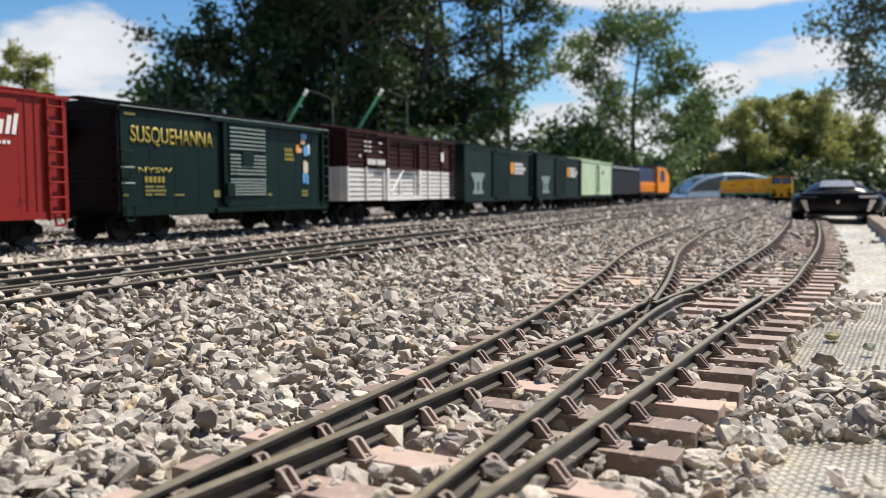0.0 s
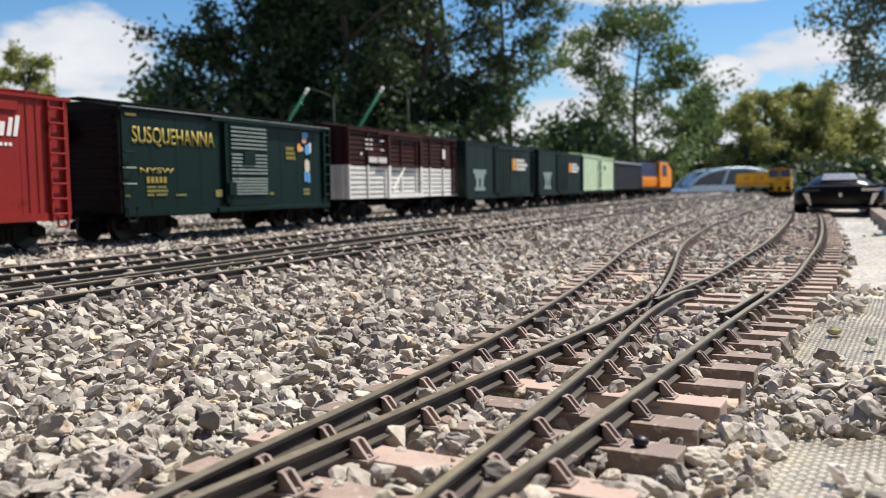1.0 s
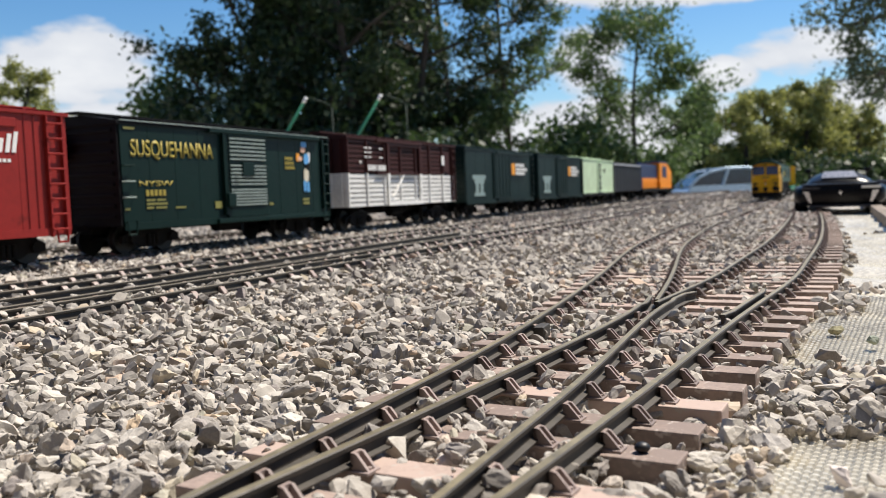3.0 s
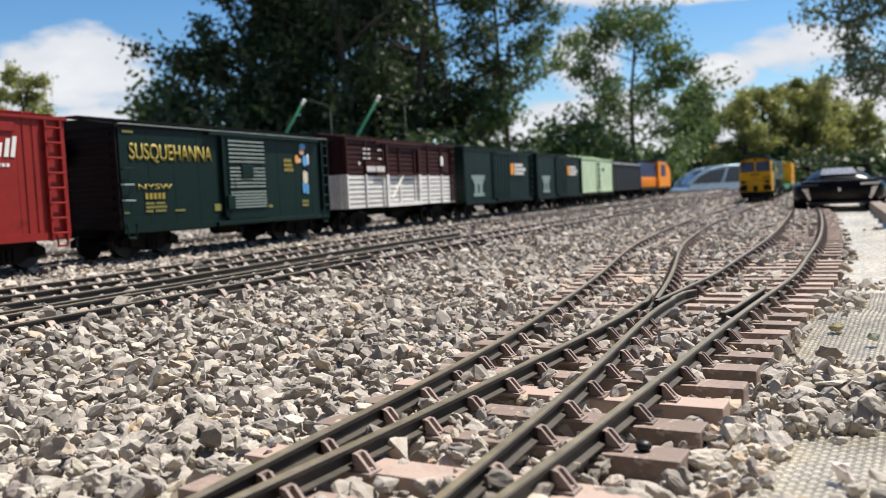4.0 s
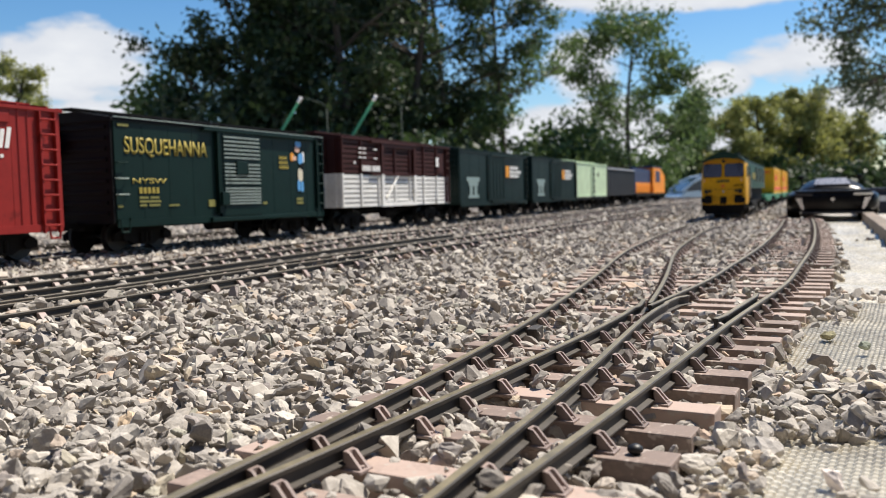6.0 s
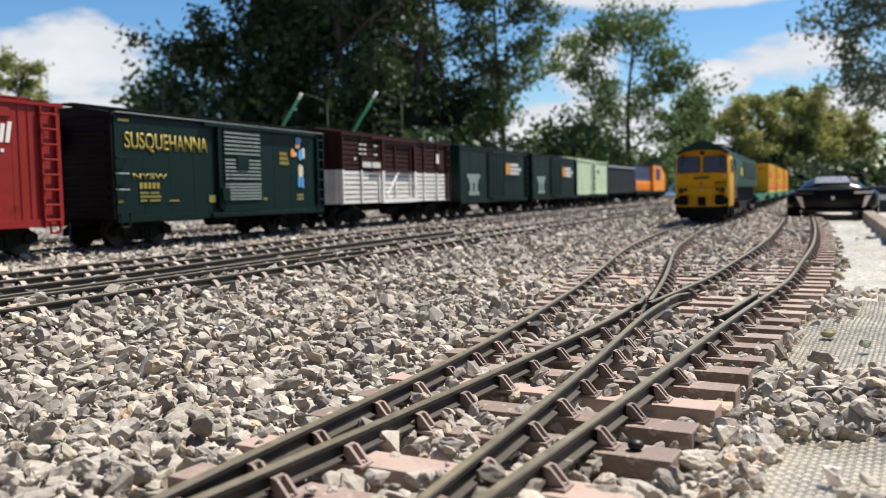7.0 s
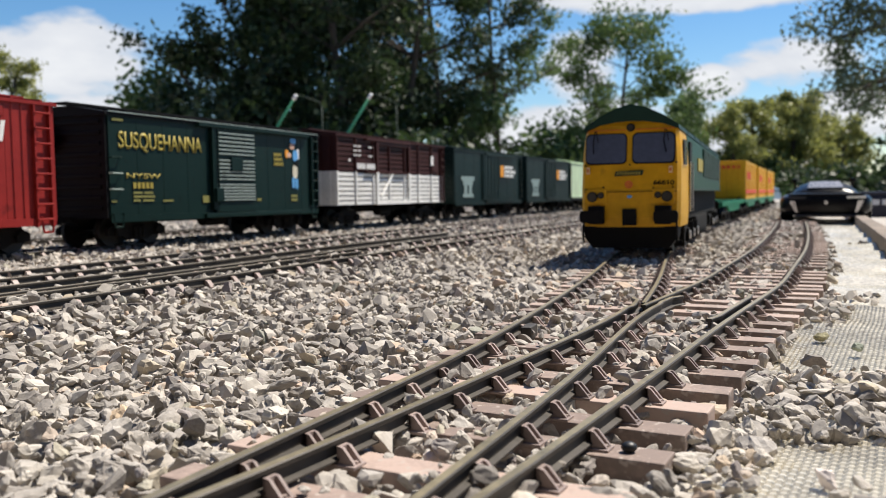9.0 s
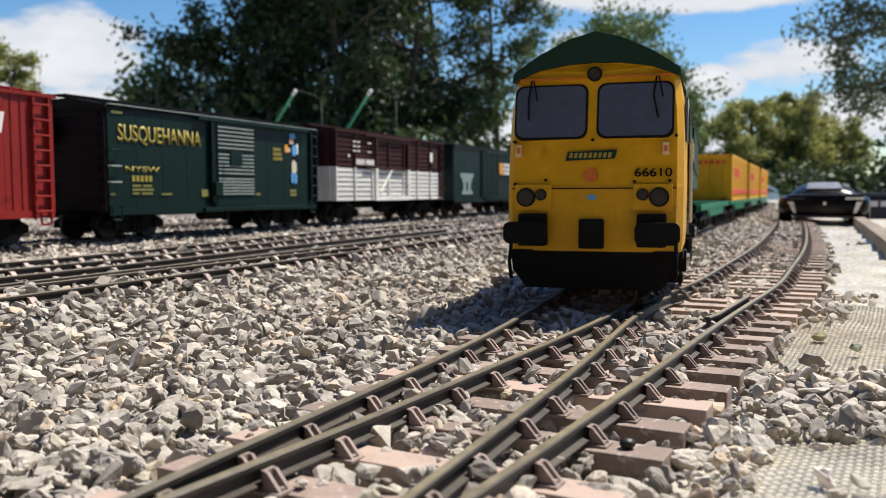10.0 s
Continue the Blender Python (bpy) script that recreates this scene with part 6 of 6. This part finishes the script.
# ---------------------------------------------------------------- the real car parked far off
def parked_car():
    paintm = material("pale_blue_paint", (0.30, 0.40, 0.50), 0.3, 0.3, 0.08, 2, coat=0.6)
    pane = material("car_glass", (0.016, 0.034, 0.062), 0.12, 0, 0.3, 1.2, coat=0.3)
    tyre = material("tyre", (0.02, 0.02, 0.02), 0.8, 0, 0.1, 5)
    ob = thing("parked_car", "pale silver-blue hatchback car parked beyond the ballast", "car", pose(10.15, 30.5, -0.95, 0, 0, 4))
    prof = [(-1.85, 0.30), (-1.85, 0.80), (-1.65, 0.98), (-1.25, 1.0), (1.95, 1.0), (2.05, 0.75), (2.05, 0.30)]
    bm = bmesh.new()
    prism(bm, prof, -0.85, 0.85)
    body = part("body", bm, paintm, ob)
    bm = bmesh.new()
    cab = [(-1.72, 0.98), (-1.38, 1.28), (-1.00, 1.46), (-0.45, 1.56), (0.25, 1.57), (0.85, 1.49), (1.40, 1.32), (1.95, 1.04)]
    prism(bm, cab, -0.72, 0.72)
    part("cabin", bm, pane, body, "dark blue glass")
    bm = bmesh.new()
    for s in (-0.74, 0.74):
        for a, b in zip(cab[:-1], cab[1:]):
            rod(bm, (a[0], s, a[1]), (b[0], s, b[1]), 0.05, 6)
        rod(bm, (-0.55, s, 0.98), (-0.35, s, 1.52), 0.06, 6)
        rod(bm, (0.85, s, 0.98), (0.75, s, 1.48), 0.06, 6)
    box(bm, -0.60, 0.55, -0.70, 0.70, 1.53, 1.60, 0.03)
    part("roof_frame", bm, paintm, body)
    for x in (-1.3, 1.3):
        for y in (-0.86, 0.66):
            bm = bmesh.new()
            rod(bm, (x, y, 0.31), (x, y + 0.2, 0.31), 0.31, 22)
            part("wheel", bm, tyre, ob)


parked_car()


# ---------------------------------------------------------------- trees
def leaf_material(name, a, b):
    m = material(name, a, 0.55, 0, 0.3, 1.5, 0, None, second=b, island=True)
    p = m.node_tree.nodes["Principled BSDF"]
    p.inputs["Transmission Weight"].default_value = 0.0
    t = m.node_tree.nodes.new("ShaderNodeBsdfTranslucent")
    t.inputs["Color"].default_value = (*[min(1, c * 1.3) for c in b], 1)
    mix = m.node_tree.nodes.new("ShaderNodeMixShader")
    mix.inputs[0].default_value = 0.25
    l = m.node_tree.links
    l.new(p.outputs[0], mix.inputs[1])
    l.new(t.outputs[0], mix.inputs[2])
    l.new(mix.outputs[0], m.node_tree.nodes["Material Output"].inputs["Surface"])
    return m


BARK = material("bark", (0.045, 0.037, 0.030), 0.9, 0, 0.35, 6, 0.8, 25)
# dark green with the backlit crowns' shade put into the leaf colour
LEAF_SHADED = leaf_material("shaded_leaves", (0.014, 0.028, 0.009), (0.035, 0.061, 0.018))
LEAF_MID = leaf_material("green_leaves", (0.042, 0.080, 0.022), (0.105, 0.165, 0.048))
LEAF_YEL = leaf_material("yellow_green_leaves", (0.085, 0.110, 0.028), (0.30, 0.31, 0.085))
LEAF_GREY = leaf_material("grey_green_leaves", (0.040, 0.062, 0.032), (0.09, 0.12, 0.065))


def tree(name, label, x, y, height, spread, leaf, mat, seed, clear=0.25, leaves=6000, limbs=11, gap=0.5, base=-1.0, droop=0.0, trunk=0.16):
    """A tapered trunk with forked limbs, and leaves in uneven clumps round the twigs."""
    rng = random.Random(seed)
    ob = thing(name, label, "tree", pose(x, y, base))
    bm = bmesh.new()
    tips = []

    def limb(p, d, length, r, depth):
        n = 4
        for k in range(n):
            q = p + d * (length / n)
            r2 = r * (0.86 if depth else 0.9)
            rod(bm, p, q, r, 7 if depth < 2 else 5, r2)
            p, r = q, r2
            d = (d + Vector((rng.uniform(-1, 1), rng.uniform(-1, 1), rng.uniform(-0.3, 0.5 - droop))) * 0.22).normalized()
            if depth > 0 and k >= 1:
                tips.append((p.copy(), depth))
            if depth < 2 and k >= 1:
                for _ in range(2 if depth else 1):
                    side = Vector((rng.uniform(-1, 1), rng.uniform(-1, 1), rng.uniform(-0.1, 0.8) - droop)).normalized()
                    if depth:
                        limb(p, (d * 0.5 + side).normalized(), length * rng.uniform(0.35, 0.6), r * 0.55, depth + 1)
        tips.append((p, depth))

    p = Vector((0, 0, 0))
    d = Vector((rng.uniform(-0.06, 0.06), rng.uniform(-0.06, 0.06), 1)).normalized()
    steps = 9
    r = trunk
    for k in range(steps):
        q = p + d * (height * 0.86 / steps)
        rod(bm, p, q, r, 9, r * 0.88)
        p, r = q, r * 0.88
        d = (d + Vector((rng.uniform(-1, 1), rng.uniform(-1, 1), 0.4)) * 0.07).normalized()
        f = (k + 1) / steps
        if f > clear:
            for _ in range(max(1, round(limbs / (steps * (1 - clear))))):
                a = rng.uniform(0, 2 * math.pi)
                up = rng.uniform(0.15, 0.75) - droop
                ln = spread * (1.05 - 0.55 * abs(f - 0.45)) * rng.uniform(0.6, 1.15) * (1 - 0.45 * max(0, f - 0.6))
                limb(p.copy(), Vector((math.cos(a), math.sin(a), up)).normalized(), ln, r * 0.5, 1)
    tips.append((p, 1))
    part("trunk", bm, BARK, ob)
    # leaves
    g = np.random.default_rng(seed)
    clumps = [t for t, _ in tips if g.uniform() > gap * 0.5]
    per = max(3, leaves // len(clumps))
    vs, fs = [], []
    for c in clumps:
        n = int(per * g.uniform(0.4, 1.6))
        rad = spread * g.uniform(0.10, 0.22)
        o = g.normal(0, 1, (n, 3)) * rad * np.array((1, 1, 0.75 + droop)) * 0.62
        cen = np.array(c) + o
        u = g.normal(0, 1, (n, 3))
        u /= np.linalg.norm(u, axis=1)[:, None]
        v = np.cross(u, g.normal(0, 1, (n, 3)))
        v /= np.linalg.norm(v, axis=1)[:, None] + 1e-9
        s = leaf * g.uniform(0.6, 1.4, (n, 1))
        start = len(vs)
        quad = np.stack([cen - u * s * 0.5, cen - v * s * 0.28, cen + u * s * 0.5, cen + v * s * 0.28], 1)
        for k in range(n):
            fs.append((start + 4 * k, start + 4 * k + 1, start + 4 * k + 2, start + 4 * k + 3))
        vs.extend(quad.reshape(-1, 3).tolist())
    me = bpy.data.meshes.new("crown")
    me.from_pydata(vs, [], fs)
    me.materials.append(mat)
    crown = new("crown", me)
    crown.parent = ob
    return ob


def at(px, depth):
    """Plan spot at a depth, by its tangent to the right."""
    return px * depth, depth


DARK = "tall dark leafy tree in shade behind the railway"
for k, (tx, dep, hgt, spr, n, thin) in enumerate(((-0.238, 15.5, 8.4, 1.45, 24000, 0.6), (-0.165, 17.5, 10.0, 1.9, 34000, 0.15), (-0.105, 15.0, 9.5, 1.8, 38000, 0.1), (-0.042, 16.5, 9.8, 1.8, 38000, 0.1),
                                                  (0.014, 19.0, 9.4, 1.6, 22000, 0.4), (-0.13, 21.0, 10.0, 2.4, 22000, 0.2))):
    tree("tree", DARK, *at(tx, dep), hgt, spr, 0.105, LEAF_SHADED, 20 + k, clear=0.17, leaves=n, limbs=19, gap=thin, trunk=0.11)
tree("tree", "slender tree with loose airy foliage", *at(0.082, 17.0), 7.6, 1.15, 0.09, LEAF_MID, 41, clear=0.18, leaves=10000, limbs=13, gap=0.9, trunk=0.07)
tree("tree", "broad loose green tree with gaps of sky", *at(0.222, 22.0), 5.55, 1.75, 0.11, LEAF_MID, 42, clear=0.2, leaves=14000, limbs=15, gap=0.9, trunk=0.09)
tree("tree", "green tree beyond the ballast", *at(0.292, 36.0), 4.9, 1.5, 0.16, LEAF_MID, 43, clear=0.1, leaves=14000, limbs=13, gap=0.2)
for k, (tx, h, n) in enumerate(((0.352, 4.3, 9000), (0.385, 5.1, 11000), (0.418, 5.4, 12000), (0.448, 5.2, 11000), (0.474, 4.2, 8000))):
    tree("tree", "sunlit yellow-green tree in the distance", *at(tx, 34.0 + k), h, 1.25, 0.14, LEAF_YEL, 50 + k, clear=0.06, leaves=n, limbs=16, gap=0.2)
tree("tree", "tree with fine drooping grey-green foliage", *at(0.574, 11.0), 6.9, 1.2, 0.070, LEAF_GREY, 61, clear=0.34, leaves=18000, limbs=16, gap=0.7, droop=0.35)
tree("tree", "dense dark tree at the edge of the yard", *at(0.566, 14.0), 2.8, 0.6, 0.09, LEAF_SHADED, 62, clear=0.05, leaves=14000, limbs=14, gap=0.2)
tree("tree", "dull green tree in the distance", *at(-0.500, 30.0), 6.4, 1.25, 0.14, LEAF_YEL, 63, clear=0.1, leaves=12000, limbs=14, gap=0.3)
tree("tree", "dull green tree in the distance", *at(-0.450, 30.0), 3.8, 0.8, 0.16, LEAF_MID, 64, clear=0.1, leaves=6000, limbs=11, gap=0.3)


def shrub(x, y, h, w, leaf, mat, seed, label, base=-1.0):
    """A bush: stems from the ground under a ragged mass of leaves."""
    rng = random.Random(seed)
    ob = thing("bush", label, "bush", pose(x, y, base))
    bm = bmesh.new()
    ends = []
    for _ in range(12):
        a, t = rng.uniform(0, 6.28), rng.uniform(0.2, 1.0)
        e = Vector((math.cos(a) * w * t * 0.6, math.sin(a) * w * t * 0.6, h * rng.uniform(0.5, 0.95) * (1.1 - 0.4 * t)))
        bent(bm, [(0, 0, 0), e * 0.5 + Vector((0, 0, 0.1 * h)), e], 0.02, 5)
        ends += [e, e * 0.72, e * 0.45]
    part("stems", bm, BARK, ob)
    g = np.random.default_rng(seed)
    vs, fs = [], []
    for e in ends:
        n = 260
        cen = np.array(e) + g.normal(0, 1, (n, 3)) * np.array((w * 0.16, w * 0.16, h * 0.12))
        cen[:, 2] = np.abs(cen[:, 2])
        u = g.normal(0, 1, (n, 3))
        u /= np.linalg.norm(u, axis=1)[:, None]
        v = np.cross(u, g.normal(0, 1, (n, 3)))
        v /= np.linalg.norm(v, axis=1)[:, None] + 1e-9
        s = leaf * g.uniform(0.6, 1.4, (n, 1))
        quad = np.stack([cen - u * s * 0.5, cen - v * s * 0.28, cen + u * s * 0.5, cen + v * s * 0.28], 1)
        st = len(vs)
        fs += [(st + 4 * k, st + 4 * k + 1, st + 4 * k + 2, st + 4 * k + 3) for k in range(n)]
        vs += quad.reshape(-1, 3).tolist()
    me = bpy.data.meshes.new("crown")
    me.from_pydata(vs, [], fs)
    me.materials.append(mat)
    o = new("crown", me)
    o.parent = ob
    return ob


BUSH = "rough green bush at the foot of the trees"
for k, (tx, dep, h, w, mt) in enumerate(((-0.332, 17, 3.7, 1.25, LEAF_MID), (-0.27, 15, 3.2, 1.7, LEAF_SHADED), (-0.22, 14, 2.6, 2.4, LEAF_SHADED), (-0.13, 14, 2.4, 2.4, LEAF_SHADED), (-0.04, 14, 2.2, 2.4, LEAF_SHADED),
                                         (0.045, 16, 2.0, 2.0, LEAF_SHADED), (0.115, 24, 1.9, 2.2, LEAF_MID), (0.155, 22, 3.0, 2.0, LEAF_MID), (0.185, 26, 2.6, 2.2, LEAF_MID), (0.24, 36, 2.1, 2.6, LEAF_SHADED), (0.30, 37, 2.4, 3.0, LEAF_SHADED),
                                         (0.37, 33, 1.7, 2.4, LEAF_MID), (0.44, 33, 1.9, 2.4, LEAF_SHADED), (0.462, 40, 4.0, 2.6, LEAF_YEL), (0.392, 37, 4.4, 2.3, LEAF_YEL), (0.432, 37, 4.6, 2.4, LEAF_YEL), (0.360, 36, 3.4, 2.2, LEAF_MID), (0.50, 20, 1.5, 1.6, LEAF_SHADED), (0.60, 13, 2.0, 1.6, LEAF_SHADED), (-0.44, 26, 2.0, 3.0, LEAF_MID), (-0.56, 24, 2.4, 3.0, LEAF_MID))):
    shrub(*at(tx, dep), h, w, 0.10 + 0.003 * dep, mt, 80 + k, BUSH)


# ---------------------------------------------------------------- movement
PATH = spline(LEFT_LINE, 0.005)
PS = np.r_[0, np.cumsum(np.linalg.norm(np.diff(PATH, axis=0), axis=1))]
S_END = float(np.interp(0.392, PATH[:, 1], PS))
# metres of line between the nose and its last place, by time
RUN = [(0.0, 3.30), (2.5, 2.55), (4.5, 1.80), (5.5, 1.47), (7.0, 0.97), (8.0, 0.64), (9.0, 0.32), (10.0, 0.0)]


def on_path(s, back, front, height):
    """Pose of a vehicle whose nose is at s and whose two bogies stand on the line."""
    a = np.array([np.interp(s + front, PS, PATH[:, k]) for k in (0, 1)])
    b = np.array([np.interp(s + back, PS, PATH[:, k]) for k in (0, 1)])
    d = (b - a) / np.linalg.norm(b - a)
    p = a - d * front
    return pose(p[0], p[1], height, 0, 0, math.degrees(math.atan2(d[1], d[0])) - 90)


def motions():
    times = np.arange(0, 10.01, 0.5)
    run = [float(np.interp(t, [r[0] for r in RUN], [r[1] for r in RUN])) for t in times]
    walk(LOCO, [(t, on_path(S_END + s, 0.505, 0.135, TOP)) for t, s in zip(times, run)])
    gap = 0.64 + 0.025
    walk(EMPTY, [(t, on_path(S_END + s + gap, 0.40, 0.06, TOP)) for t, s in zip(times, run)])
    for k in range(3):
        start = gap + 0.485 * (k + 1)
        walk(LOADED[k], [(t, on_path(S_END + s + start, 0.40, 0.06, TOP)) for t, s in zip(times, run)])
        walk(BOXES[k], [(t, on_path(S_END + s + start, 0.40, 0.06, TOP) @ pose(0, 0.032, 0.037)) for t, s in zip(times, run)])


motions()
